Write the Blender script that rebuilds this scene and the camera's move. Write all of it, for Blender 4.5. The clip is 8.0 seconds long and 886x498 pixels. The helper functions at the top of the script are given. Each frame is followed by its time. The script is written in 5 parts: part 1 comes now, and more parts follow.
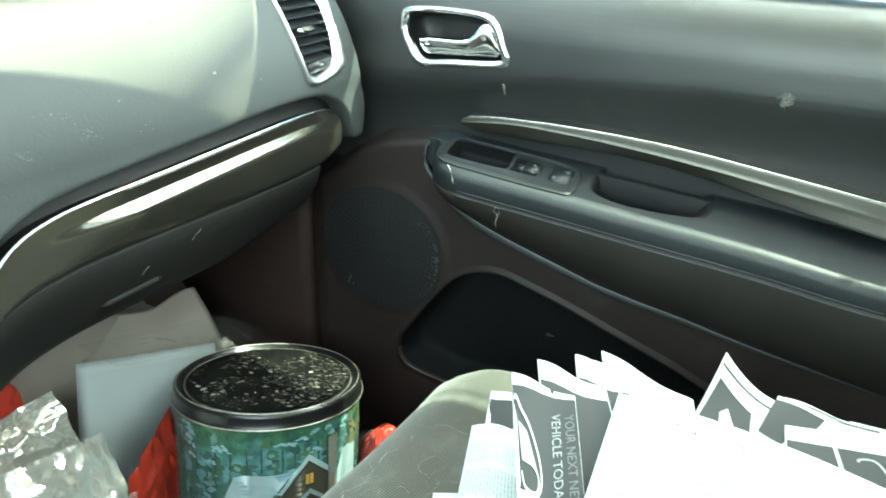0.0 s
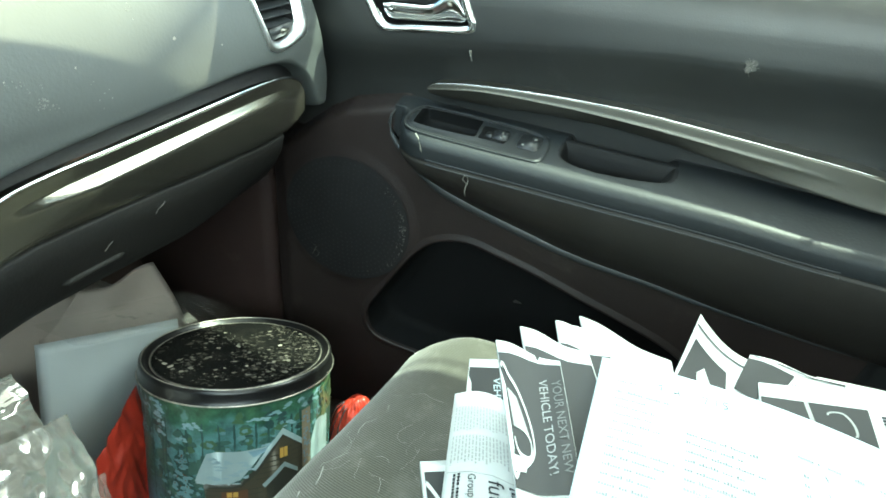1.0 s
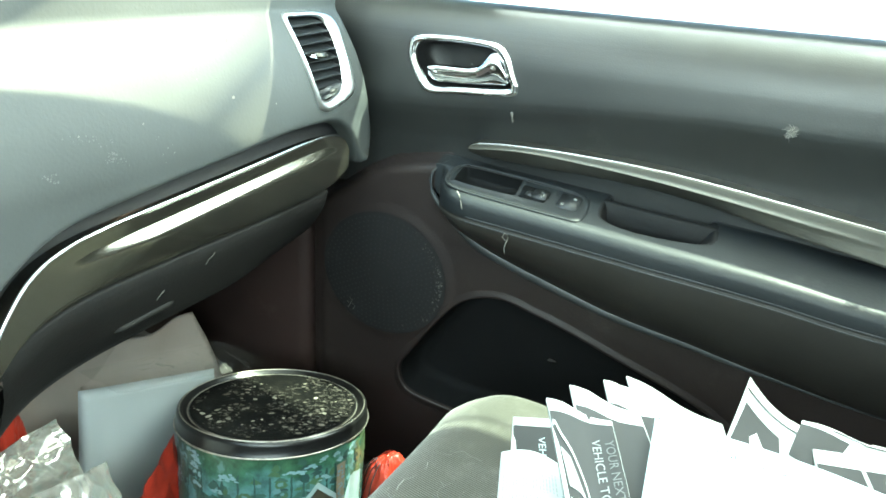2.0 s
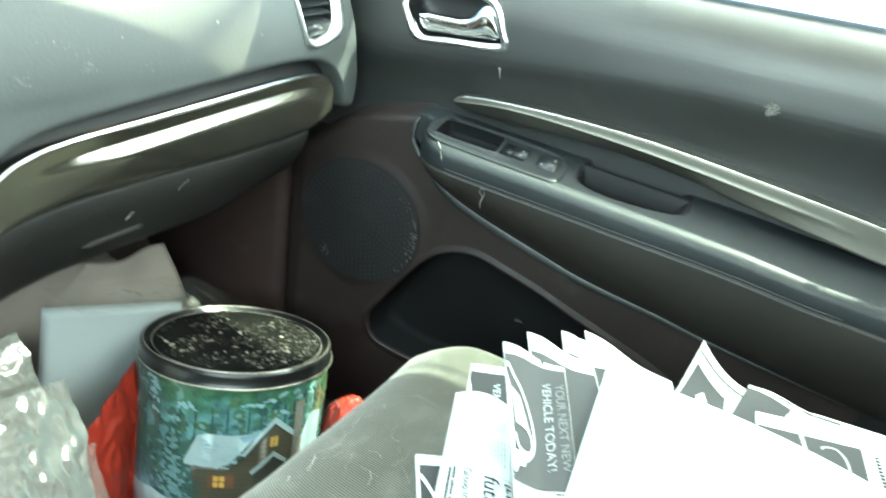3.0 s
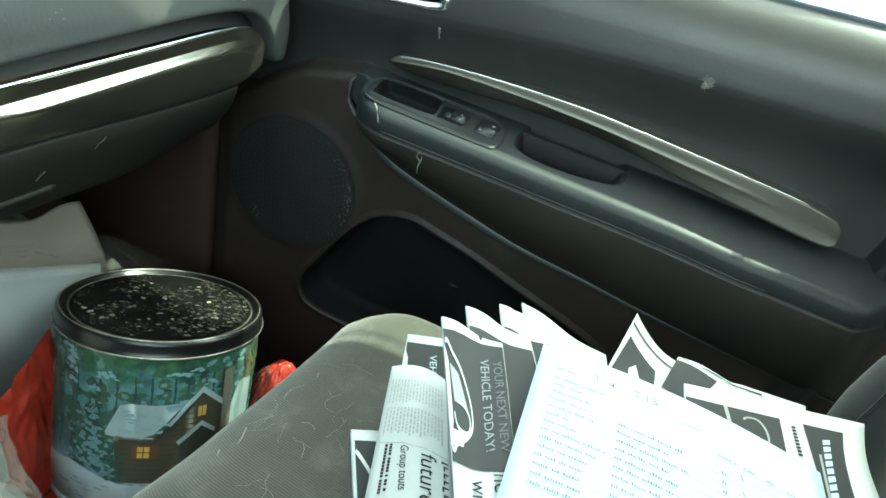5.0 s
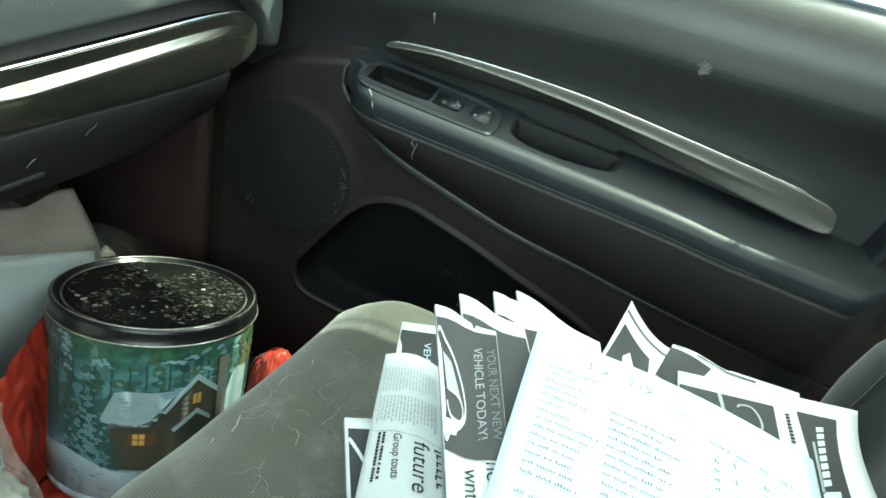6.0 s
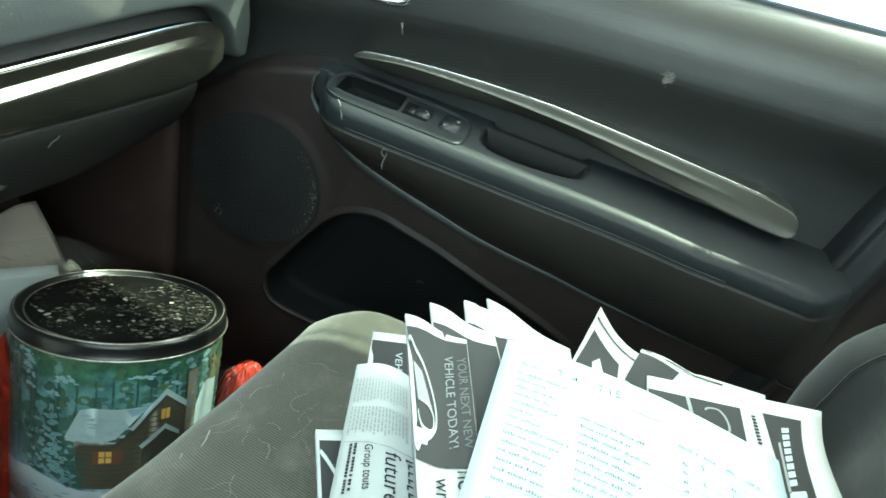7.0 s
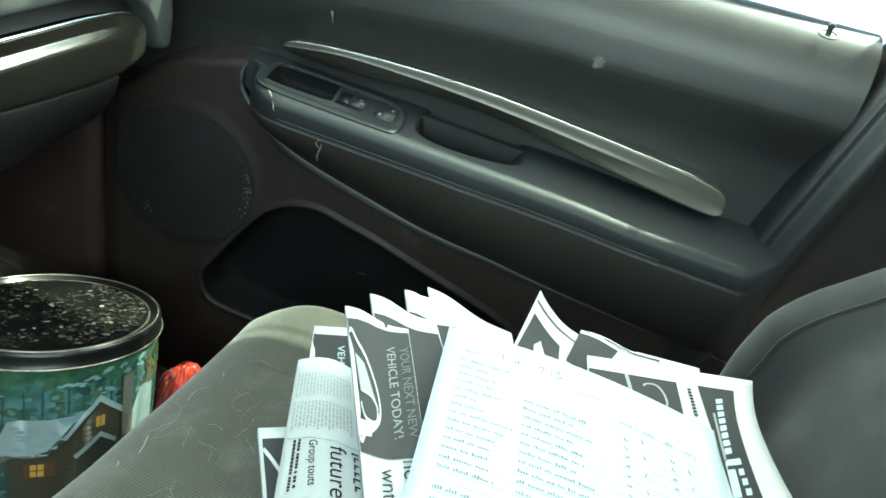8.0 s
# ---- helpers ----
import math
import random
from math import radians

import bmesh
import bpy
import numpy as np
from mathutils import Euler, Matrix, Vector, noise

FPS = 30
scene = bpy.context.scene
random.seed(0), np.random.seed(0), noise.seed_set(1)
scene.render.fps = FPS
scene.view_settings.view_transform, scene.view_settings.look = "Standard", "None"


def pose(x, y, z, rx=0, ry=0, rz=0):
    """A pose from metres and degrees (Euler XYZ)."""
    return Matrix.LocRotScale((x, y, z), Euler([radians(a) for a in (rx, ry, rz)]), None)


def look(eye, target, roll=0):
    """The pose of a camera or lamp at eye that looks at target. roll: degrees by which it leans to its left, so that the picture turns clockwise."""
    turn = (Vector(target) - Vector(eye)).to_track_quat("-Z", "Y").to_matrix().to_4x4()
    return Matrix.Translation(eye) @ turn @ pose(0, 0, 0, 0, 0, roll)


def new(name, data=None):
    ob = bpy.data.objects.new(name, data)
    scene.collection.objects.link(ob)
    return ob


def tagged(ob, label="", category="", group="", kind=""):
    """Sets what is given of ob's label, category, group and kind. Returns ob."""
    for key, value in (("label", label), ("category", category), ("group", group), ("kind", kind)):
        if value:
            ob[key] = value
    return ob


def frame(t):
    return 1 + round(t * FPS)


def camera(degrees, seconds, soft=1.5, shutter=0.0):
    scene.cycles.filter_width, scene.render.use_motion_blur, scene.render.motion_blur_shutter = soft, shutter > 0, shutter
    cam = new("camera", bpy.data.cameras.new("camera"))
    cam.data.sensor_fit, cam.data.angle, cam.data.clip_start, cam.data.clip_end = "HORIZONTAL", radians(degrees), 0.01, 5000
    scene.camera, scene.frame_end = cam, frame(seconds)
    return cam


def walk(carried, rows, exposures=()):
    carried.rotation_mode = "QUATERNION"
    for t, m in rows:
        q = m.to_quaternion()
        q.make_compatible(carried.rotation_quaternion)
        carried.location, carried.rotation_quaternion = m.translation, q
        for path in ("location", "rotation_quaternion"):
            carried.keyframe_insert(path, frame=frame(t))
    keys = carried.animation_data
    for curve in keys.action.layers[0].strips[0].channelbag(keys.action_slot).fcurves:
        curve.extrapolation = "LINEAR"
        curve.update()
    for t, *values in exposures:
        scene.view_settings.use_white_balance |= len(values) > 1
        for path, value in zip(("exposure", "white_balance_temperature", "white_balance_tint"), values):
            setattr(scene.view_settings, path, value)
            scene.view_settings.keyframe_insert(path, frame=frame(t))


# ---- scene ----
cam = camera(65.9, 8.0, soft=1.65, shutter=0.4)
PATH = [
    (0, (0.099, 0.05, 0.949), (1.728, 0.838, 0.098), 2.8),
    (0.5, (0.095, 0.056, 0.944), (1.746, 0.725, 0.036), 3.0),
    (1, (0.092, 0.075, 0.946), (1.747, 0.712, 0.021), 3.8),
    (1.5, (0.083, 0.094, 0.949), (1.772, 0.817, 0.159), 3.5),
    (2.8, (0.065, 0.098, 0.942), (1.759, 0.792, 0.136), 6.3),
    (3, (0.067, 0.079, 0.929), (1.751, 0.733, 0.071), 9.8),
    (3.5, (0.077, 0.082, 0.933), (1.756, 0.513, -0.065), 12.7),
    (4, (0.075, 0.093, 0.935), (1.767, 0.488, -0.055), 14.1),
    (4.5, (0.078, 0.094, 0.935), (1.796, 0.53, 0.008), 13.7),
    (6, (0.087, 0.091, 0.935), (1.787, 0.502, -0.036), 14.0),
    (6.5, (0.08, 0.093, 0.936), (1.802, 0.489, 0.0), 13.9),
    (7, (0.087, 0.088, 0.936), (1.823, 0.436, 0.005), 14.3),
    (7.5, (0.092, 0.087, 0.934), (1.845, 0.345, 0.008), 14.5),
    (8, (0.09, 0.085, 0.935), (1.857, 0.266, 0.015), 14.6),
]
walk(cam, [(t, look(eye, target, roll)) for t, eye, target, roll in PATH],
     exposures=[(0.0, 3.62, 6400, -9), (0.5, 3.55, 6400, -9), (1.0, 3.37, 6400, -9), (1.5, 3.62, 6400, -9), (3.0, 4.03, 6400, -9), (3.5, 3.33, 6400, -11), (4.0, 2.95, 6400, -11), (6.0, 3.03, 6400, -11), (8.0, 3.01, 6400, -11)])

# ---- light ----
SUN_AZ, SUN_EL = radians(146.6), radians(59.1)      # from the car's nose towards the passenger side, and height
world = bpy.data.worlds.new("sky")
scene.world = world
world.use_nodes = True
_nt = world.node_tree
_sky = _nt.nodes.new("ShaderNodeTexSky")
_sky.sky_type, _sky.sun_disc = "NISHITA", False
_sky.sun_elevation, _sky.sun_rotation = SUN_EL, SUN_AZ
_sky.air_density, _sky.dust_density = 1.0, 2.0
_bg = _nt.nodes["Background"]
_nt.links.new(_sky.outputs[0], _bg.inputs[0])
_bg.inputs[1].default_value = 0.1
sun = new("sun", bpy.data.lights.new("sun", "SUN"))
sun.data.energy, sun.data.angle, sun.data.color = 4.2, radians(0.6), (1.0, 0.88, 0.66)
sun.matrix_world = look((6 * math.sin(SUN_AZ) * math.cos(SUN_EL), 6 * math.cos(SUN_AZ) * math.cos(SUN_EL), 6 * math.sin(SUN_EL)), (0, 0, 0))


def window_light(name, centre, target, width, height, watts):
    """The sky's light in one window opening."""
    ob = new(name, bpy.data.lights.new(name, "AREA"))
    ob.data.shape, ob.data.size, ob.data.size_y, ob.data.energy, ob.data.color = "RECTANGLE", width, height, watts, (0.94, 1.0, 0.97)
    ob.matrix_world = look(centre, target)
    return ob


window_light("driver_window_light", (-0.50, -0.1, 1.12), (0.6, 0.05, 0.85), 1.0, 0.4, 1.35)
window_light("windscreen_light", (0.25, 0.55, 1.27), (0.25, 0.15, 0.37), 1.2, 0.62, 0.8)
window_light("side_window_light", (1.012, 0.06, 1.115), (0.6, 0.06, 1.115), 0.78, 0.42, 2.0)
window_light("rear_window_light", (0.25, -1.72, 1.15), (0.25, 0.0, 0.8), 1.1, 0.35, 0.55)


# ---- materials ----
def material(name, color, rough=0.6, metal=0.0, spec=0.5, grain=400.0, bump=0.1, vary=0.25, stain=0.0,
             stain_color=(0.3, 0.28, 0.24), stain_scale=9.0, stain_at=0.62, coat=0.0, sheen=0.0, alpha=1.0, sub=0.0):
    """A surface with fine grain in its relief, a broad change of tone, and soiled places with a shape of their own."""
    m = bpy.data.materials.new(name)
    m.use_nodes = True
    nt = m.node_tree
    L, N = nt.links.new, nt.nodes.new
    p = nt.nodes["Principled BSDF"]
    p.inputs["Metallic"].default_value = metal
    p.inputs["Specular IOR Level"].default_value = spec
    p.inputs["Coat Weight"].default_value = coat
    p.inputs["Sheen Weight"].default_value = sheen
    p.inputs["Alpha"].default_value = alpha
    co = N("ShaderNodeTexCoord").outputs["Object"]
    big = N("ShaderNodeTexNoise")
    big.inputs["Scale"].default_value, big.inputs["Detail"].default_value = 7.0, 5.0
    L(co, big.inputs["Vector"])
    ramp = N("ShaderNodeValToRGB")
    ramp.color_ramp.elements[0].position, ramp.color_ramp.elements[1].position = 0.3, 0.7
    a, b = 1 - vary, 1 + vary
    ramp.color_ramp.elements[0].color = (*[c * a for c in color], 1)
    ramp.color_ramp.elements[1].color = (*[min(1, c * b) for c in color], 1)
    L(big.outputs[0], ramp.inputs[0])
    out = ramp.outputs[0]
    fine = N("ShaderNodeTexNoise")
    fine.inputs["Scale"].default_value, fine.inputs["Detail"].default_value = grain, 3.0
    L(co, fine.inputs["Vector"])
    if stain > 0:
        sp = N("ShaderNodeTexNoise")
        sp.inputs["Scale"].default_value, sp.inputs["Detail"].default_value = stain_scale, 9.0
        sp.inputs["Roughness"].default_value = 0.7
        L(co, sp.inputs["Vector"])
        mr = N("ShaderNodeMapRange")
        mr.inputs[1].default_value, mr.inputs[2].default_value, mr.inputs[4].default_value = stain_at, stain_at + 0.14, stain
        L(sp.outputs[0], mr.inputs[0])
        mix = N("ShaderNodeMix")
        mix.data_type = "RGBA"
        L(mr.outputs[0], mix.inputs[0])
        L(out, mix.inputs[6])
        mix.inputs[7].default_value = (*stain_color, 1)
        out = mix.outputs[2]
    L(out, p.inputs["Base Color"])
    rr = N("ShaderNodeMapRange")
    rr.inputs[3].default_value, rr.inputs[4].default_value = max(0.02, rough - min(0.1, 0.25 * rough)), min(1, rough + min(0.1, 0.25 * rough))
    L(big.outputs[0], rr.inputs[0])
    L(rr.outputs[0], p.inputs["Roughness"])
    if bump > 0:
        bp = N("ShaderNodeBump")
        bp.inputs["Strength"].default_value, bp.inputs["Distance"].default_value = bump, 0.001
        L(fine.outputs[0], bp.inputs["Height"])
        L(bp.outputs[0], p.inputs["Normal"])
    return m


def toned(m, stops):
    """Gives each loose piece of one mesh a tone of its own."""
    nt = m.node_tree
    ramp = nt.nodes.new("ShaderNodeValToRGB")
    els = ramp.color_ramp.elements
    els[0].position, els[0].color = stops[0][0], (*stops[0][1], 1)
    els[1].position, els[1].color = stops[-1][0], (*stops[-1][1], 1)
    for pos, c in stops[1:-1]:
        els.new(pos).color = (*c, 1)
    nt.links.new(nt.nodes.new("ShaderNodeNewGeometry").outputs["Random Per Island"], ramp.inputs[0])
    nt.links.new(ramp.outputs[0], nt.nodes["Principled BSDF"].inputs["Base Color"])
    return m


def woven(name, color, scale, dust):
    """Twill cloth: slanted ribs, a fuzzy sheen and pale dust lying on it."""
    m = material(name, color, 0.9, spec=0.2, grain=900, bump=0.2, vary=0.2, stain=dust, stain_color=(0.3, 0.29, 0.26), stain_scale=14, stain_at=0.52, sheen=0.3)
    nt = m.node_tree
    L, N = nt.links.new, nt.nodes.new
    w = N("ShaderNodeTexWave")
    w.inputs["Scale"].default_value, w.inputs["Distortion"].default_value = scale, 0.6
    w.inputs["Detail"].default_value, w.inputs["Detail Scale"].default_value = 2, 4
    mp = N("ShaderNodeMapping")
    mp.inputs["Rotation"].default_value = (0.9, 0.5, 0.7)
    L(N("ShaderNodeTexCoord").outputs["Object"], mp.inputs[0])
    L(mp.outputs[0], w.inputs["Vector"])
    p = nt.nodes["Principled BSDF"]
    b = N("ShaderNodeBump")
    b.inputs["Strength"].default_value, b.inputs["Distance"].default_value = 0.32, 0.0012
    L(w.outputs[1], b.inputs["Height"])
    old = p.inputs["Normal"].links[0].from_socket
    L(old, b.inputs["Normal"])
    L(b.outputs[0], p.inputs["Normal"])
    return m


M = {}
M["dash"] = material("dash_vinyl", (0.056, 0.061, 0.0605), 0.62, spec=0.25, grain=260, bump=0.22, vary=0.12, stain=0.25, stain_color=(0.3, 0.3, 0.26), stain_scale=11, stain_at=0.64)
M["door"] = material("door_vinyl", (0.0145, 0.0158, 0.0156), 0.43, spec=0.75, grain=480, bump=0.16, vary=0.15, stain=0.12, stain_color=(0.2, 0.2, 0.18), stain_at=0.62)
# The lower plastic's red cast stands in for light bounced off red bags.
M["door_low"] = material("door_plastic_red_bounce", (0.0185, 0.0135, 0.0127), 0.46, spec=0.42, grain=300, bump=0.3, vary=0.2, stain=0.15, stain_color=(0.16, 0.14, 0.12), stain_at=0.6)
M["soft"] = material("armrest_vinyl", (0.0112, 0.0138, 0.0156), 0.52, spec=0.42, grain=260, bump=0.25, vary=0.15, stain=0.1, stain_color=(0.16, 0.17, 0.17), stain_at=0.6)
# Lighter and warmer than the armrest vinyl: light bounced off the papers, as colour.
M["side"] = material("bounce_lit_side_vinyl", (0.02, 0.0185, 0.0162), 0.52, spec=0.35, grain=260, bump=0.25, vary=0.15, stain=0.1, stain_color=(0.1, 0.09, 0.08), stain_at=0.6)
M["black"] = material("black_plastic", (0.008, 0.008, 0.009), 0.5, grain=300, bump=0.2)
M["bead"] = material("bead_plastic", (0.034, 0.038, 0.041), 0.45, grain=300, bump=0.15)
M["gloss"] = material("switch_plastic", (0.02, 0.022, 0.024), 0.35, grain=300, bump=0.1)
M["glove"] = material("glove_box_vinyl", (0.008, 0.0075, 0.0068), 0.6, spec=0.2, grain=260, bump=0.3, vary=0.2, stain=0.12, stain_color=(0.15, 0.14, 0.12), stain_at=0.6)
M["satin"] = material("satin_paint", (0.135, 0.13, 0.112), 0.36, metal=0.85, grain=900, bump=0.05, vary=0.05)
M["bronze"] = material("bronze_paint", (0.18, 0.17, 0.138), 0.2, metal=0.9, grain=900, bump=0.01, vary=0.05, coat=0.15)
M["chrome"] = material("chrome", (0.82, 0.83, 0.84), 0.08, metal=1.0, grain=500, bump=0.02, vary=0.03, stain=0.12, stain_color=(0.4, 0.38, 0.34), stain_scale=40, stain_at=0.66)
M["vent_chrome"] = material("satin_chrome", (0.8, 0.81, 0.8), 0.3, metal=1.0, grain=500, bump=0.02, vary=0.03)
M["grille"] = material("speaker_mesh", (0.01, 0.01, 0.0105), 0.75, spec=0.25, grain=600, bump=0.5, stain=0.4, stain_color=(0.07, 0.07, 0.065), stain_scale=22, stain_at=0.6)
M["carpet"] = material("carpet", (0.07, 0.05, 0.045), 0.95, grain=700, bump=1.0, vary=0.4, stain=0.5, stain_color=(0.12, 0.1, 0.08))
M["cloth"] = woven("seat_cloth", (0.047, 0.046, 0.036), 165, 0.12)
# Brown trim pushed towards red, which puts red bounce light into its colour.
M["kick"] = material("red_bounce_trim", (0.019, 0.0085, 0.0072), 0.7, grain=300, bump=0.3, vary=0.3, stain=0.2, stain_color=(0.1, 0.08, 0.07))
# The seat's cloth, darkened so that the backrest's shade sits in its colour.
M["bolster"] = woven("shaded_back_cloth", (0.0095, 0.0108, 0.0108), 330, 0.03)
M["liner"] = material("headliner", (0.6, 0.59, 0.56), 0.95, grain=600, bump=0.4, vary=0.05)
M["shell"] = material("shell_trim", (0.09, 0.09, 0.09), 0.7, grain=300, bump=0.2)
M["news"] = material("newsprint", (0.455, 0.475, 0.46), 0.8, spec=0.2, grain=500, bump=0.12, vary=0.05)
M["paper"] = material("office_paper", (0.4, 0.485, 0.505), 0.7, spec=0.3, grain=500, bump=0.06, vary=0.02)
M["ink"] = material("grey_ink", (0.025, 0.026, 0.0255), 0.7, spec=0.3, grain=700, bump=0.05, vary=0.2)
M["print"] = material("black_ink", (0.03, 0.03, 0.035), 0.8, spec=0.2, grain=700, bump=0.0)
M["rule"] = material("pale_rule", (0.3, 0.35, 0.37), 0.8, spec=0.2, grain=700, bump=0.0)
M["faint"] = material("faded_ink", (0.24, 0.26, 0.27), 0.8, spec=0.2, grain=700, bump=0.0)
M["halftone"] = material("halftone_grey", (0.26, 0.27, 0.26), 0.75, spec=0.3, grain=700, bump=0.05, vary=0.3)
M["mark"] = material("dried_splash", (0.18, 0.175, 0.155), 0.8, grain=500, bump=0.3, vary=0.3)
M["scuff"] = material("pale_scuff", (0.085, 0.084, 0.076), 0.8, grain=500, bump=0.3, vary=0.5)
M["smear"] = material("pale_smear", (0.1, 0.105, 0.099), 0.7, grain=200, bump=0.3, vary=0.3)
M["hair"] = material("lint", (0.2, 0.2, 0.185), 0.9, grain=500, bump=0.0)
M["tin_black"] = material("black_enamel", (0.006, 0.006, 0.006), 0.3, metal=0.0, grain=300, bump=0.05)
M["tin_rim"] = material("worn_rim", (0.45, 0.42, 0.36), 0.35, metal=0.8, grain=300, bump=0.1, vary=0.4, stain=0.7, stain_color=(0.02, 0.02, 0.02), stain_scale=30, stain_at=0.5)
M["flake"] = material("ash_flake", (0.04, 0.037, 0.03), 0.85, spec=0.1, grain=500, bump=0.3, vary=0.4)
toned(M["flake"], ((0.0, (0.012, 0.011, 0.009)), (0.45, (0.028, 0.026, 0.021)), (0.8, (0.06, 0.055, 0.045)), (1.0, (0.15, 0.14, 0.115))))
M["crumb"] = material("pale_crumb", (0.13, 0.122, 0.1), 0.85, spec=0.2, grain=500, bump=0.3, vary=0.5)
M["pale"] = material("pale_flake", (0.24, 0.225, 0.185), 0.85, spec=0.2, grain=500, bump=0.3, vary=0.4)
M["red"] = material("red_plastic", (0.27, 0.022, 0.011), 0.38, grain=60, bump=0.25, vary=0.2)
M["white_bag"] = material("white_plastic", (0.27, 0.255, 0.235), 0.45, grain=90, bump=0.5, vary=0.12)
M["grey_bag"] = material("grey_plastic", (0.2, 0.2, 0.18), 0.4, grain=90, bump=0.5, vary=0.2)
M["wrap"] = material("grey_paper", (0.27, 0.235, 0.21), 0.7, grain=80, bump=0.4, vary=0.15)
M["board"] = material("white_board", (0.29, 0.32, 0.33), 0.7, grain=300, bump=0.1, vary=0.03)
M["clear"] = material("clear_plastic", (0.4, 0.39, 0.37), 0.2, grain=60, bump=0.3, vary=0.1, alpha=0.1)
M["haze"] = material("hazy_film", (0.4, 0.39, 0.36), 0.35, grain=60, bump=0.3, vary=0.1, alpha=0.4)
M["foil"] = material("foil_film", (0.62, 0.61, 0.55), 0.14, metal=0.7, grain=50, bump=0.15, vary=0.2, alpha=0.85)
M["concrete"] = material("concrete", (0.8, 0.83, 0.86), 0.9, grain=60, bump=0.4, vary=0.15, stain=0.4, stain_color=(0.22, 0.21, 0.2), stain_scale=0.8)
M["pillar"] = material("pillar_plastic", (0.0115, 0.0125, 0.0135), 0.36, spec=0.5, grain=300, bump=0.25, vary=0.15)
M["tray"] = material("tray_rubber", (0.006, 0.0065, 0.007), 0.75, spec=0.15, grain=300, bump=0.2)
M["cup"] = material("cup_vinyl", (0.007, 0.0075, 0.008), 0.65, spec=0.25, grain=300, bump=0.2)
M["symbol"] = material("white_symbol", (0.16, 0.165, 0.16), 0.6, grain=500, bump=0.0)
M["dim"] = material("dim_type", (0.12, 0.125, 0.125), 0.8, spec=0.2, grain=700, bump=0.0)
M["words"] = material("grey_type", (0.23, 0.24, 0.24), 0.8, spec=0.2, grain=700, bump=0.0)


def tinted(name, tint, bend=1.3):
    """A thin tinted pane: lets part of the light through, with a glossy face."""
    m = bpy.data.materials.new(name)
    m.use_nodes = True
    nt = m.node_tree
    tr, gl, fr, mx = (nt.nodes.new("ShaderNode" + k) for k in ("BsdfTransparent", "BsdfGlossy", "Fresnel", "MixShader"))
    tr.inputs[0].default_value, gl.inputs["Roughness"].default_value, fr.inputs[0].default_value = (*tint, 1), 0.03, bend
    for a, b in ((fr.outputs[0], mx.inputs[0]), (tr.outputs[0], mx.inputs[1]), (gl.outputs[0], mx.inputs[2]), (mx.outputs[0], nt.nodes["Material Output"].inputs[0])):
        nt.links.new(a, b)
    return m


M["screen"] = tinted("tinted_windscreen", (0.86, 0.89, 0.87))
M["pane"] = tinted("tinted_side_glass", (0.62, 0.69, 0.72), 1.02)


# ---- building tools ----
def ease(a, b, v):
    t = min(1.0, max(0.0, (v - a) / (b - a)))
    return t * t * (3 - 2 * t)


def curve(table):
    xs, ys = zip(*sorted(table))
    return lambda v: float(np.interp(v, xs, ys))


def soft(table, reach):
    """A table's line with its corners rounded off, true at both ends."""
    f, lo, hi = curve(table), min(table)[0], max(table)[0]

    def at(v):
        r = max(0.0, min(reach, v - lo, hi - v))
        return sum(f(v + r * k / 5) * (6 - abs(k)) for k in range(-5, 6)) / 36
    return at


def smooth(outline, steps=6):
    """A closed round line through the corners (Catmull-Rom)."""
    pts, n = [Vector(p) for p in outline], len(outline)
    made = []
    for i in range(n):
        a, b, c, d = (pts[(i + k) % n] for k in (-1, 0, 1, 2))
        for s in range(steps):
            t = s / steps
            made.append(0.5 * ((2 * b) + (c - a) * t + (2 * a - 5 * b + 4 * c - d) * t * t + (3 * b - a - 3 * c + d) * t ** 3))
    return made


def inside(poly, y, z):
    hit, j = False, len(poly) - 1
    for i in range(len(poly)):
        (a, b), (c, d) = poly[i][:2], poly[j][:2]
        if (b > z) != (d > z) and y < (c - a) * (z - b) / (d - b) + a:
            hit = not hit
        j = i
    return hit


def distance(poly, y, z):
    """To the closed line, negative inside."""
    best, j = 1e9, len(poly) - 1
    for i in range(len(poly)):
        (a, b), (c, d) = poly[j][:2], poly[i][:2]
        ex, ez = c - a, d - b
        t = min(1, max(0, ((y - a) * ex + (z - b) * ez) / (ex * ex + ez * ez + 1e-12)))
        best = min(best, math.hypot(y - a - t * ex, z - b - t * ez))
        j = i
    return -best if inside(poly, y, z) else best


def thing(name, at, label, category, group="", kind=""):
    ob = new(name)
    ob.empty_display_size = 0.05
    ob.location = at
    return tagged(ob, label, category, group, kind)


def part(name, bm, mat, parent=None, label="", flat=False):
    """One mesh object out of a bmesh that is laid out in the place itself."""
    bmesh.ops.recalc_face_normals(bm, faces=bm.faces[:])
    me = bpy.data.meshes.new(name)
    bm.to_mesh(me)
    bm.free()
    for f in me.polygons:
        f.use_smooth = not flat
    me.materials.append(mat)
    ob = new(name, me)
    if parent:
        ob.parent = parent
        root = parent
        while root.parent:
            root = root.parent
        ob.matrix_parent_inverse = Matrix.Translation(root.location).inverted() if parent is root and root.data is None else Matrix.Identity(4)
    return tagged(ob, label)


def grid(rows, skip=None, close=False):
    """A sheet over rows of points."""
    bm = bmesh.new()
    vs = [[bm.verts.new(p) for p in row] for row in rows]
    n = len(vs[0])
    for a in range(len(vs) - 1):
        for b in range(n if close else n - 1):
            q = (vs[a][b], vs[a][(b + 1) % n], vs[a + 1][(b + 1) % n], vs[a + 1][b])
            if skip and skip(sum((v.co for v in q), Vector()) / 4):
                continue
            bm.faces.new(q)
    loose = [v for v in bm.verts if not v.link_faces]
    bmesh.ops.delete(bm, geom=loose, context="VERTS")
    return bm


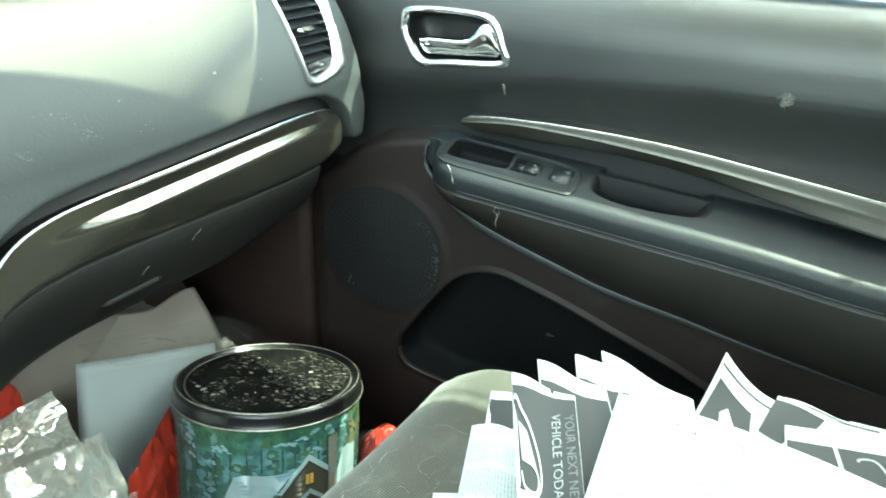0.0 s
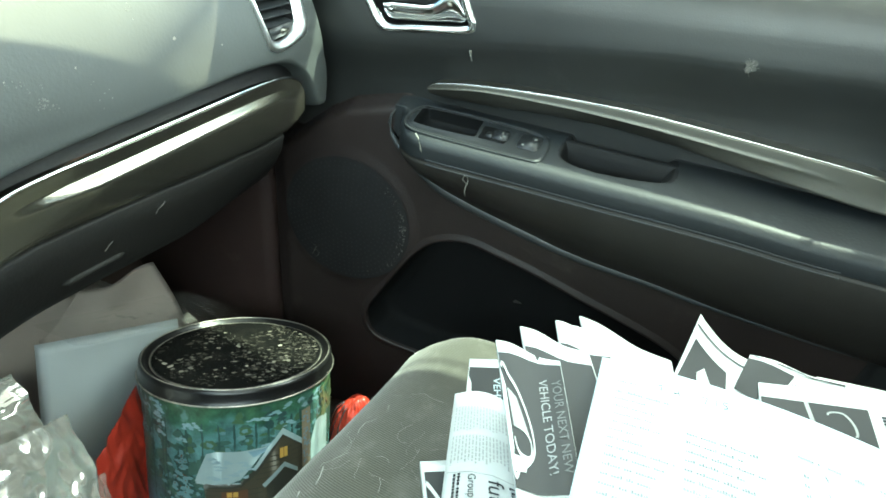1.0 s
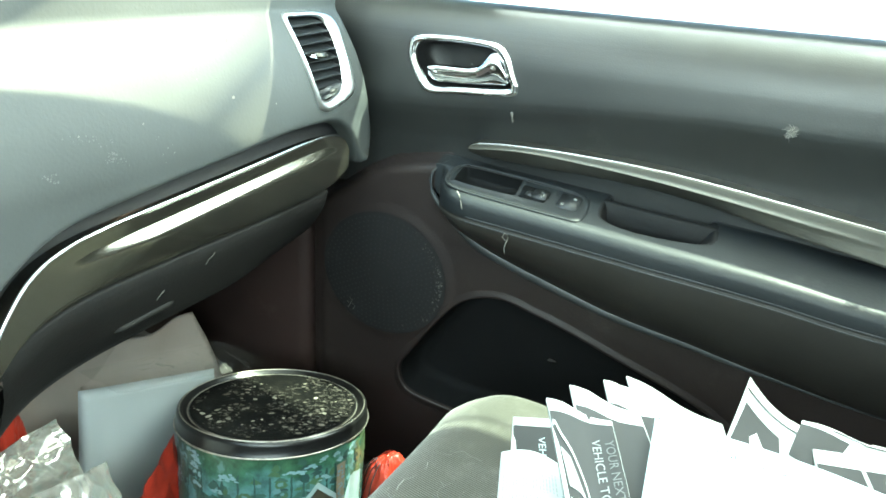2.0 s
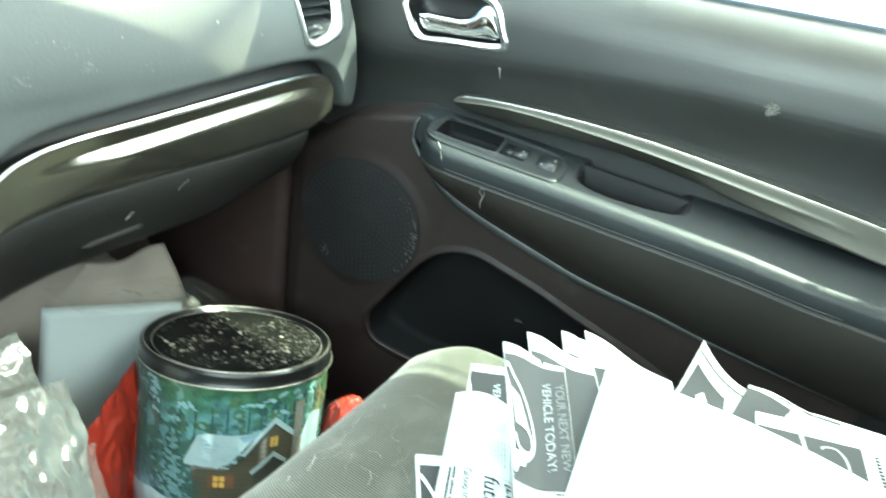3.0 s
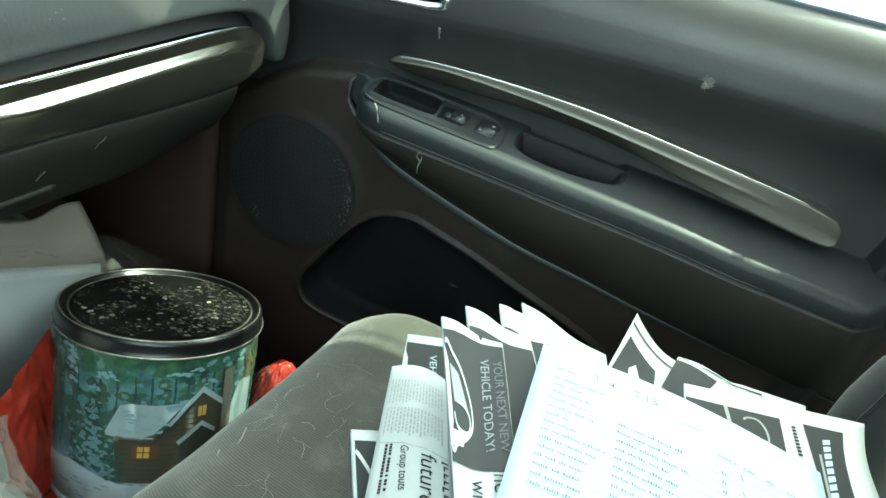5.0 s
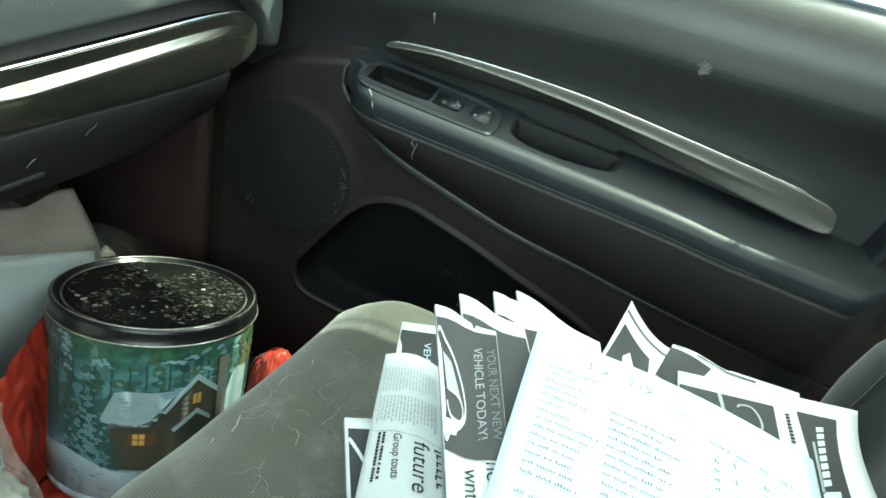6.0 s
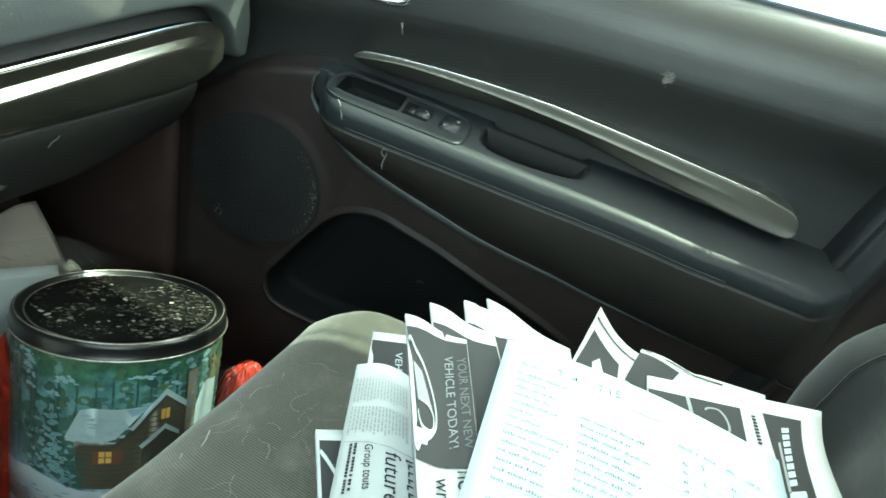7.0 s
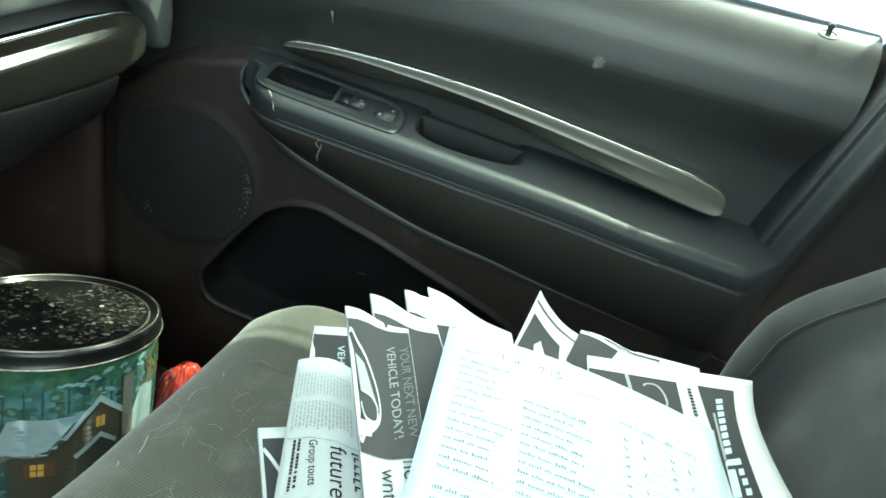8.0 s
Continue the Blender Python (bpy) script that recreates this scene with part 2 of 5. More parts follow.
def thick(bm, depth):
    """Gives a sheet a back, along its normals."""
    bmesh.ops.recalc_face_normals(bm, faces=bm.faces[:])
    bmesh.ops.solidify(bm, geom=bm.faces[:], thickness=depth)
    return bm


def tube(path, radius, sides=8, closed=False, squash=None):
    """A round bar along a line; squash(i) scales it."""
    pts = [Vector(p) for p in path]
    bm, rings, n = bmesh.new(), [], len(path)
    for i, p in enumerate(pts):
        a = pts[(i - 1) % n] if closed or i else p
        b = pts[(i + 1) % n] if closed or i < n - 1 else p
        d = (b - a).normalized()
        u = d.cross(Vector((0.13, 0.31, 0.94))).normalized()
        w = d.cross(u)
        r = radius * (squash(i / max(1, n - 1)) if squash else 1)
        rings.append([bm.verts.new(p + r * (math.cos(t) * u + math.sin(t) * w)) for t in (2 * math.pi * k / sides for k in range(sides))])
    for i in range(n if closed else n - 1):
        for k in range(sides):
            bm.faces.new((rings[i][k], rings[i][(k + 1) % sides], rings[(i + 1) % n][(k + 1) % sides], rings[(i + 1) % n][k]))
    if not closed:
        bm.faces.new(rings[0]), bm.faces.new(rings[-1])
    return bm


def slab(outline, way, depth, bevel=0.0, steps=2):
    """A flat outline made thick by depth along way, with rounded edges."""
    bm = bmesh.new()
    f = bm.faces.new([bm.verts.new(p) for p in outline])
    r = bmesh.ops.extrude_face_region(bm, geom=[f])
    top = [v for v in r["geom"] if isinstance(v, bmesh.types.BMVert)]
    bmesh.ops.translate(bm, verts=top, vec=Vector(way).normalized() * depth)
    bmesh.ops.recalc_face_normals(bm, faces=bm.faces[:])
    if bevel:
        bmesh.ops.bevel(bm, geom=bm.edges[:], offset=bevel, segments=steps, affect="EDGES", clamp_overlap=True)
    return bm


def box(lo, hi, bevel=0.004):
    bm = bmesh.new()
    bmesh.ops.create_cube(bm, size=1)
    for v in bm.verts:
        v.co = [lo[k] + (v.co[k] + 0.5) * (hi[k] - lo[k]) for k in range(3)]
    if bevel:
        bmesh.ops.bevel(bm, geom=bm.edges[:], offset=bevel, segments=2, affect="EDGES")
    return bm


def ring(outline, inner, rise, mat_side=None):
    """A frame between two outlines of equal count, raised in the middle along rise."""
    n, rows = len(outline), []
    rise = Vector(rise)
    for k, (h, s) in enumerate(((-0.6, 0.0), (0.25, 0.04), (0.8, 0.2), (1.0, 0.45), (0.85, 0.75), (0.2, 0.95), (-1.2, 1.0))):
        rows.append([Vector(outline[i]).lerp(Vector(inner[i]), s) + rise * h for i in range(n)])
    return grid(rows, close=True)


# ---- the setting: ground outside and the car's plain shell ----
def sheet(corners, nu=2, nv=2):
    a, b, c, d = (Vector(p) for p in corners)
    return grid([[a.lerp(b, i / nu).lerp(d.lerp(c, i / nu), j / nv) for i in range(nu + 1)] for j in range(nv + 1)])


tagged(part("ground", sheet(((-2500, -2500, -0.5), (2500, -2500, -0.5), (2500, 2500, -0.5), (-2500, 2500, -0.5)), 8, 8), M["concrete"], flat=True),
       "pale sunlit concrete lot outside the car", "ground", kind="structure")
tagged(part("floor", thick(grid([[(x, y, z) for x in np.linspace(-0.5, 1.03, 24)] for y, z in
            [(-1.75, 0.06), (-0.4, 0.06), (0.3, 0.05), (0.62, 0.05), (0.74, 0.07), (0.84, 0.13), (1.0, 0.27), (1.1, 0.4), (1.14, 0.62), (1.14, 0.9)]]), 0.03), M["carpet"]),
       "dark dirty carpet of the footwell and toe board", "floor", kind="structure")
# roof, with the windscreen's opening in front of it
rows = []
for s, z in ((0.0, 1.34), (0.35, 1.38), (0.7, 1.38), (0.88, 1.365), (1.0, 1.345)):
    rows.append([(x, -1.75 + (2.14 - 0.072 * ((x - 0.24) / 0.58) ** 2) * s, z + 0.03 * (1 - ((x - 0.24) / 0.7) ** 2)) for x in np.linspace(-0.54, 1.02, 22)])
tagged(part("ceiling", thick(grid(rows), 0.03), M["liner"]), "light grey cloth headliner with a bowed front edge", "ceiling", kind="structure")
tagged(part("wall_rear", box((-0.55, -1.82, 0.0), (1.05, -1.76, 0.95), 0.01), M["shell"]), "plain dark trim behind the rear seats", "wall", kind="structure")
tagged(part("wall_left", box((-0.58, -1.78, 0.0), (-0.51, 1.1, 0.9), 0.01), M["shell"]), "plain dark trim of the driver's side", "wall", kind="structure")
tagged(part("wall_right", box((0.985, -1.78, 0.0), (1.05, -0.46, 0.9), 0.01), M["shell"]), "plain dark trim of the rear door", "wall", kind="structure")


def pillar(name, path, width, label):
    rows = []
    for x, y, z in path:
        rows.append([(x + 0.75 * width * math.cos(t), y + width * math.sin(t), z) for t in (2 * math.pi * k / 12 for k in range(12))])
    return tagged(part(name, grid(rows, close=True), M["liner"]), label, "pillar", kind="structure")


for side, sx in (("right", 1), ("left", -1)):
    lean = lambda x: 0.24 + sx * x  # noqa: E731
    pillar("pillar_a_" + side, [(lean(0.83), 1.12, 0.9), (lean(0.79), 0.66, 1.14), (lean(0.735), 0.18, 1.36)], 0.13, "slanting light grey windscreen pillar")
    pillar("pillar_c_" + side, [(lean(0.78), -1.1, 0.88), (lean(0.72), -1.15, 1.36)], 0.12, "light grey rear roof pillar")
pillar("pillar_b_left", [(-0.52, -0.36, 0.88), (-0.48, -0.4, 1.36)], 0.05, "light grey middle roof pillar")
tagged(part("windscreen", thick(sheet(((-0.5, 1.14, 1.02), (1.0, 1.14, 1.02), (0.93, 0.2, 1.47), (-0.45, 0.2, 1.47)), 4, 4), 0.004), M["screen"]), "tinted windscreen glass", "window", kind="structure")
tagged(part("side_window", thick(sheet(((1.035, 0.95, 0.88), (1.035, -0.3, 0.88), (1.02, -0.34, 1.35), (1.02, 0.2, 1.35)), 4, 4), 0.004), M["pane"]), "lightly tinted car window glass", "window", kind="structure")
tagged(part("wall_skin", box((1.045, -0.5, 0.0), (1.07, 1.2, 0.885), 0.004), M["shell"]), "painted outer skin of the door", "wall", kind="structure")
tagged(part("wall_front", box((-0.55, 1.15, 0.0), (1.07, 1.2, 0.94), 0.004), M["shell"]), "bulkhead ahead of the footwell", "wall", kind="structure")

# ---- passenger door ----
door = thing("passenger_door", (1.0, 0.2, 0.06), "closed passenger door, dark grey vinyl over black plastic, scuffed", "car door")
BELT = [(1.06, 0.882), (1.045, 0.892), (1.03, 0.8965)] + [(1.03 - 0.0515 * math.cos(a), 0.812 + 0.0845 * math.sin(a)) for a in np.linspace(1.4, 0.0, 15)]
BELT += [(0.9784, 0.8), (0.9783, 0.788), (0.9786, 0.778), (0.9802, 0.769), (0.984, 0.758), (0.9895, 0.746), (0.995, 0.734), (1.0, 0.721), (1.004, 0.705), (1.007, 0.68), (1.007, 0.65), (1.007, 0.625), (1.006, 0.6)]
BEZEL = [(0.541, 0.849), (0.485, 0.852), (0.431, 0.849), (0.409, 0.836), (0.396, 0.81), (0.389, 0.792), (0.4, 0.778), (0.48, 0.771), (0.529, 0.768), (0.548, 0.789), (0.561, 0.816), (0.559, 0.84)]
BEZEL_IN = [(0.533, 0.839), (0.485, 0.842), (0.436, 0.839), (0.42, 0.829), (0.41, 0.808), (0.404, 0.796), (0.41, 0.788), (0.48, 0.782), (0.521, 0.779), (0.536, 0.796), (0.547, 0.817), (0.546, 0.832)]
bez_o = [(p.x, p.y) for p in smooth([(a, b, 0) for a, b in BEZEL], 5)]
bez_i = [(p.x, p.y) for p in smooth([(a, b, 0) for a, b in BEZEL_IN], 5)]
bez_m = [((a + c) / 2, (b + d) / 2) for (a, b), (c, d) in zip(bez_o, bez_i)]


def crease(y):
    return 0.035 * ease(0.1, 0.62, y) - 0.012


rows = []
for y in np.arange(-0.262, 0.98, 0.006):
    row = []
    for k, (x, z) in enumerate(BELT):
        dz = -crease(y) * ease(0.84, 0.76, z) * ease(0.64, 0.7, z)
        row.append((x + 0.03 * ease(0.7, 1.0, y), y, z + dz))
    fine_row = []
    for a, b, base in zip(row, row[1:], BELT):
        n = 3 if 0.70 < base[1] < 0.87 else 1
        fine_row += [tuple(a[j] + (b[j] - a[j]) * s / n for j in range(3)) for s in range(n)]
    rows.append(fine_row + [row[-1]])
part("upper_panel", grid(rows, skip=lambda c: c.z > 0.77 and c.x < 1.0 and inside(bez_m, c.y, c.z)), M["door"], door, "dark grey grained vinyl with a rolled top edge")

# door handle in its chrome frame
handle = part("handle_frame", ring([(0.981, a, b) for a, b in bez_o], [(0.981, a, b) for a, b in bez_i], (-0.007, 0, 0)), M["chrome"], door, "polished chrome frame")
cup = [[(x, 0.478 + (a - 0.478) * s, 0.81 + (b - 0.81) * s) for a, b in bez_i] for x, s in ((0.983, 1), (1.0, 0.99), (1.014, 0.95), (1.02, 0.8), (1.021, 0.4), (1.021, 0.02))]
part("handle_cup", grid(cup, close=True), M["black"], handle, "black hollow behind the handle")
lever_top = curve([(0.532, 0.8055), (0.52, 0.8085), (0.47, 0.8095), (0.457, 0.813), (0.447, 0.822), (0.437, 0.8335), (0.43, 0.8345), (0.422, 0.828), (0.414, 0.815), (0.408, 0.8)])
lever_low = curve([(0.532, 0.796), (0.527, 0.787), (0.518, 0.7835), (0.48, 0.785), (0.43, 0.7885), (0.414, 0.7895), (0.408, 0.796)])
rows = []
for y in np.linspace(0.5318, 0.4082, 60):
    a, b = lever_top(y), lever_low(y)
    wing = ease(0.47, 0.435, y)
    h = a - b
    rows.append([(1.006, y, a - 0.002), (0.996, y, a + 0.0003), (0.990, y, a), (0.9872 + 0.003 * wing, y, a - 0.05 * h), (0.9855 + 0.003 * wing, y, a - 0.12 * h), (0.9845 + 0.002 * wing, y, a - 0.24 * h), (0.985, y, a - 0.34 * h),
                 (0.9865, y, a - 0.42 * h), (0.988, y, a - 0.6 * h), (0.988, y, a - 0.75 * h), (0.9872, y, b + 0.1 * h), (0.989, y, b + 0.02 * h), (1.0, y, b)])
part("handle_lever", grid(rows), M["chrome"], handle, "chrome pull lever with a flared end")

# lower panel with the speaker's bulge, the map pocket and the ledge above
POCKET = [(0.543, 0.304), (0.528, 0.264), (0.464, 0.252), (0.4, 0.252), (0.25, 0.27), (0.08, 0.3), (0.02, 0.34), (0.06, 0.385), (0.206, 0.433), (0.276, 0.455),
          (0.325, 0.467), (0.374, 0.477), (0.42, 0.467), (0.454, 0.442), (0.487, 0.398), (0.521, 0.345)]
pocket = [(p.x, p.y) for p in smooth([(a, b, 0) for a, b in POCKET], 4)]
ledge = curve([(-0.3, 0.595), (0.2, 0.625), (0.43, 0.638), (0.465, 0.665), (0.494, 0.680), (0.53, 0.673), (0.583, 0.661), (0.628, 0.638), (0.68, 0.6), (0.75, 0.56)])


def panel_x(y, z):
    """How far in the plain lower panel stands."""
    x = 0.966 + 0.01 * ease(0.3, 0.08, z)
    x -= 0.003 * ease(1.16, 0.94, math.hypot((y - 0.58) / 0.114, (z - 0.47) / 0.108))
    x += 0.045 * ease(ledge(y) - 0.022, ledge(y) + 0.004, z) ** 1.5 + 0.012 * ease(0.69, 0.728, y)
    return max(x, 0.99 * ease(0.565, 0.585, z)) if y < 0.42 else x


rows = [[(panel_x(y, z), y, z) for z in np.arange(0.08, 0.7, 0.005)] for y in np.arange(-0.262, 0.728, 0.005)]
lower = part("lower_panel", grid(rows, skip=lambda c: distance(pocket, c.y, c.z) < 0.006), M["door_low"], door, "black moulded plastic with an open map pocket, red bounce light tinted into it")
n = len(pocket)
out = []
for k in range(n):
    (y0, z0), (y1, z1) = pocket[k - 1], pocket[(k + 1) % n]
    q = Vector((z1 - z0, y0 - y1)).normalized()
    out.append(q if not inside(pocket, pocket[k][0] + 0.004 * q.x, pocket[k][1] + 0.004 * q.y) else -q)


def pocket_loop(d, deep):
    """The pocket's outline moved outwards by d and into the door."""
    return [(panel_x(y, z) + deep, y + d * q.x, z + d * q.y) for (y, z), q in zip(pocket, out)]


part("pocket_lip", grid([pocket_loop(d, x) for d, x in ((0.014, 0.0004), (0.008, -0.0012), (0.005, -0.0026), (0.0025, -0.0031), (0.0008, -0.0024), (0.0, 0.0), (-0.0006, 0.004))], close=True), M["door_low"], lower, "thin raised lip round the map pocket")
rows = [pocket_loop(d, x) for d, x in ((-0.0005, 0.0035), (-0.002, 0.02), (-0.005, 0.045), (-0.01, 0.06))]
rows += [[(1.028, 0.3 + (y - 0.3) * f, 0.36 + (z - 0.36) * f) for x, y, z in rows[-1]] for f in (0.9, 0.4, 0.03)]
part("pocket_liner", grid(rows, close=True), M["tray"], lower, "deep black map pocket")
# speaker cover: a shallow dome with rows of holes
rows = []
for k in range(9):
    r = 0.0004 + 0.1086 * k / 8
    rows.append([(0.961 - 0.004 * (1 - (r / 0.11) ** 2), 0.58 + r * 1.03 * math.cos(t), 0.47 + r * 0.97 * math.sin(t)) for t in (2 * math.pi * i / 48 for i in range(48))])
speaker = part("speaker_cover", grid(rows, close=True), M["grille"], door, "black perforated speaker cover, dusty along its rim")
bm = bmesh.new()
for k in range(3, 14):
    r = 0.0078 * k
    n = int(2 * math.pi * r / 0.0085)
    for i in range(n):
        t = 2 * math.pi * (i + 0.5 * (k % 2)) / n
        c = Vector((0.961 - 0.0042 * (1 - (r / 0.11) ** 2) - 0.0005, 0.58 + r * 1.03 * math.cos(t), 0.47 + r * 0.97 * math.sin(t)))
        bm.faces.new([bm.verts.new(c + 0.0017 * Vector((0, math.cos(q), math.sin(q)))) for q in (0, 1.05, 2.09, 3.14, 4.19, 5.24)])
tagged(part("speaker_hole", bm, M["black"], speaker), kind="stuff")

rd = random.Random(14)
bm = bmesh.new()
for k in range(90):
    t = rd.gauss(math.pi, 0.42)
    r = 0.104 - abs(rd.gauss(0, 0.005))
    c = Vector((0.9598 - 0.0042 * (1 - (r / 0.11) ** 2), 0.58 + r * 1.03 * math.cos(t), 0.47 + r * 0.97 * math.sin(t)))
    s = rd.uniform(0.0003, 0.0012)
    bm.faces.new([bm.verts.new(c + s * rd.uniform(0.5, 1.3) * Vector((0, math.cos(q), math.sin(q)))) for q in (0, 1.2, 2.5, 3.7, 5)])
tagged(part("dust", bm, M["mark"], speaker), kind="stuff")

TRAY = [(0.938, 0.456), (0.972, 0.455), (0.9765, 0.44), (0.9765, 0.40), (0.976, 0.372), (0.972, 0.366), (0.955, 0.365), (0.938, 0.364), (0.9325, 0.37), (0.931, 0.41), (0.932, 0.45)]
tray_o = smooth([(a, b, 0) for a, b in TRAY], 5)
tray_line = [(p.x, p.y) for p in tray_o]
# armrest: swept along the door, with the switch tray and the pull cup sunk into its top
edge = soft([(0.52, 0.648), (0.475, 0.65), (0.456, 0.646), (0.421, 0.644), (0.335, 0.639), (0.252, 0.634), (0.172, 0.629), (0.094, 0.625), (0.019, 0.62), (-0.055, 0.612), (-0.126, 0.608), (-0.168, 0.605), (-0.26, 0.6)], 0.03)
under = soft([(0.52, 0.645), (0.497, 0.636), (0.486, 0.619), (0.466, 0.596), (0.44, 0.577), (0.413, 0.563), (0.355, 0.545), (0.289, 0.528), (0.224, 0.511), (0.169, 0.502), (0.101, 0.494), (0.048, 0.485), (0.006, 0.479), (-0.1, 0.466), (-0.26, 0.45)], 0.03)
def cup_shape(x, y):
    """One on the rim of the pull cup, less inside it."""
    half = 0.032 - 0.006 * ease(0.2, 0.11, y)
    return ((abs(y - 0.175) / 0.074) ** 3.2 + (abs(x - 0.957) / (half if x < 0.957 else 0.055)) ** 3.2) ** (1 / 3.2)


def arm_top(x, y):
    z = edge(y) + 0.008 + 0.02 * (x - 0.912) / 0.073
    return z - 0.05 * ease(1.0, 0.8 - 0.25 * ease(0.2, 0.1, y), cup_shape(x, y))


rows = []
for y in list(np.linspace(-0.258, 0.09, 59)) + list(np.linspace(0.092, 0.27, 90)) + list(np.linspace(0.276, 0.496, 38)) + [0.4985]:
    nose = math.sqrt(max(0.0, 1 - max(0.0, (y - 0.42) / 0.063) ** 2))
    tail = 1 - 0.97 * ease(-0.2, -0.27, y)
    fit_in = lambda x: 0.963 - (0.963 - x) * nose * (tail if x < 0.963 else 1)  # noqa: E731
    e, u = edge(y), under(y)
    row = [(1.012, y, arm_top(0.985, y) - 0.002)]
    for x in np.linspace(0.99, 0.914, 40):
        row.append((fit_in(x) if x < 0.963 else x, y, arm_top(x, y)))
    for a in np.linspace(0.2, 1.45, 8):
        row.append((fit_in(0.914 - 0.0165 * math.sin(a)), y, e + 0.008 - 0.0165 * (1 - math.cos(a))))
    s = e - 0.024
    row += [(fit_in(0.8975), y, s + 0.006), (fit_in(0.898), y, s + 0.002), (fit_in(0.9015), y, s), (fit_in(0.898), y, s - 0.002), (fit_in(0.8978), y, s - 0.005)]
    for k in np.linspace(0.1, 1, 9):
        row.append((fit_in(0.898 + 0.052 * k ** 1.8), y, (s - 0.005) + (u - s + 0.005) * k))
    row += [(fit_in(0.956), y, u - 0.006), (0.968, y, u - 0.009), (0.985, y, u - 0.01)]
    rows.append(row)


def in_cup(c):
    return c.z > 0.56 and cup_shape(c.x, c.y) < 1.03


def in_tray(c):
    return c.z > 0.63 and 0.92 < c.x < 0.985 and c.y > 0.34 and distance(tray_line, c.x, c.y) < 0.004


pad_rows = [r[:51] for r in rows]
arm = part("armrest", grid(pad_rows, skip=lambda c: in_tray(c) or in_cup(c)), M["soft"], door, "padded charcoal vinyl armrest")
part("pull_cup", grid(pad_rows, skip=lambda c: not in_cup(c)), M["cup"], arm, "dark pull cup sunk in the armrest")
cup_wall = []
for y in np.linspace(0.1, 0.25, 16):
    r = edge(y) + 0.008 + 0.02 * (0.974 - 0.912) / 0.073
    cup_wall.append([(0.984, y, r + 0.001), (0.975, y, r + 0.001), (0.9735, y, r - 0.001), (0.973, y, r - 0.02), (0.972, y, r - 0.052), (0.984, y, r - 0.054)])
part("cup_wall", grid(cup_wall), M["cup"], arm)
part("armrest_side", grid([r[50:] for r in rows]), M["side"], arm)
# twin stitched lines below the rolled edge
for dz in (0.0035, -0.0035):
    part("seam", tube([(0.8972, y, edge(y) - 0.024 + dz) for y in np.arange(-0.1, 0.43, 0.01)], 0.0009, 5), M["bead"], arm)
# bead that runs along the lower edge of the armrest and over the ledge
path = [(0.958, y, under(y) - 0.006) for y in np.arange(-0.262, 0.478, 0.012)] + [(0.957, 0.49, 0.615), (0.957, 0.5, 0.63), (0.958, 0.504, 0.645), (0.961, 0.502, 0.658), (0.966, 0.494, 0.669), (0.974, 0.48, 0.677)]
part("bead", tube(path, 0.009, 12, squash=lambda s: min(1.0, 0.05 + 1.4 * s, 0.02 + 6 * (1 - s))), M["bead"], door, "rounded black lip below the armrest")


# switch plate with its open tray
def on_arm(x, y, up=0.0):
    return Vector((x - 0.26 * up, y, edge(y) + 0.008 + 0.02 * (x - 0.912) / 0.073 + up))


PLATE = [(0.935, 0.47), (0.968, 0.464), (0.979, 0.44), (0.979, 0.35), (0.976, 0.285), (0.965, 0.268), (0.937, 0.263), (0.915, 0.268), (0.911, 0.29), (0.911, 0.38), (0.915, 0.45)]
plate_o = smooth([(a, b, 0) for a, b in PLATE], 5)
rows = [[on_arm(p.x, p.y, h) for p in plate_o] for h in (-0.006, 0.0, 0.0015)]
rows += [[on_arm(*p.lerp(q, s).xy, h) for p, q in zip(plate_o, tray_o)] for s, h in ((0.05, 0.0022), (0.1, 0.0012), (0.5, 0.001), (0.93, 0.001), (0.97, 0.002), (1.0, 0.0016))]
plate = part("switch_plate", grid(rows, close=True), M["soft"], door, "charcoal switch plate")
tc = Vector((0.953, 0.41, 0))
part("tray", grid([[on_arm(*(tc.lerp(p, s)).xy, h) for p in tray_o] for s, h in ((1.0, 0.0016), (0.985, -0.002), (0.96, -0.016), (0.93, -0.0185), (0.4, -0.0185), (0.02, -0.0185))], close=True), M["tray"], plate, "empty black coin tray")
def on_plate(outline, up, deep, bevel=0.0):
    return slab([on_arm(x, y, up) for x, y in outline], (-0.25, 0, 1), deep, bevel)


def oblong(x0, x1, y0, y1, r=0.0025):
    return [(x0 + r, y0), (x1 - r, y0), (x1, y0 + r), (x1, y1 - r), (x1 - r, y1), (x0 + r, y1), (x0, y1 - r), (x0, y0 + r)]


part("switch_well", on_plate(oblong(0.934, 0.963, 0.322, 0.361), 0.0008, 0.0008), M["tray"], plate, "black recess round the window switch")
rocker = part("window_switch", on_plate(oblong(0.938, 0.959, 0.32, 0.343), 0.0008, 0.0034, 0.0012), M["gloss"], plate)
part("switch_tongue", on_plate(oblong(0.94, 0.952, 0.34, 0.352), 0.0008, 0.002, 0.0008), M["gloss"], plate)
for x, y, w in ((0.9425, 0.329, 0.0022), (0.948, 0.3265, 0.003), (0.953, 0.33, 0.0022)):
    part("symbol", on_plate(oblong(x - w, x + w, y - 0.0012, y + 0.0012, 0.0006), 0.0042, 0.0003), M["symbol"], rocker)
lock = part("lock_switch", on_plate(oblong(0.932, 0.966, 0.276, 0.306, 0.004), 0.0008, 0.0022, 0.001), M["gloss"], plate)
for x, y in ((0.9405, 0.2985), (0.9575, 0.2845)):
    part("symbol", on_plate(oblong(x - 0.0026, x + 0.0026, y - 0.0022, y + 0.0022, 0.001), 0.003, 0.0003), M["symbol"], lock)
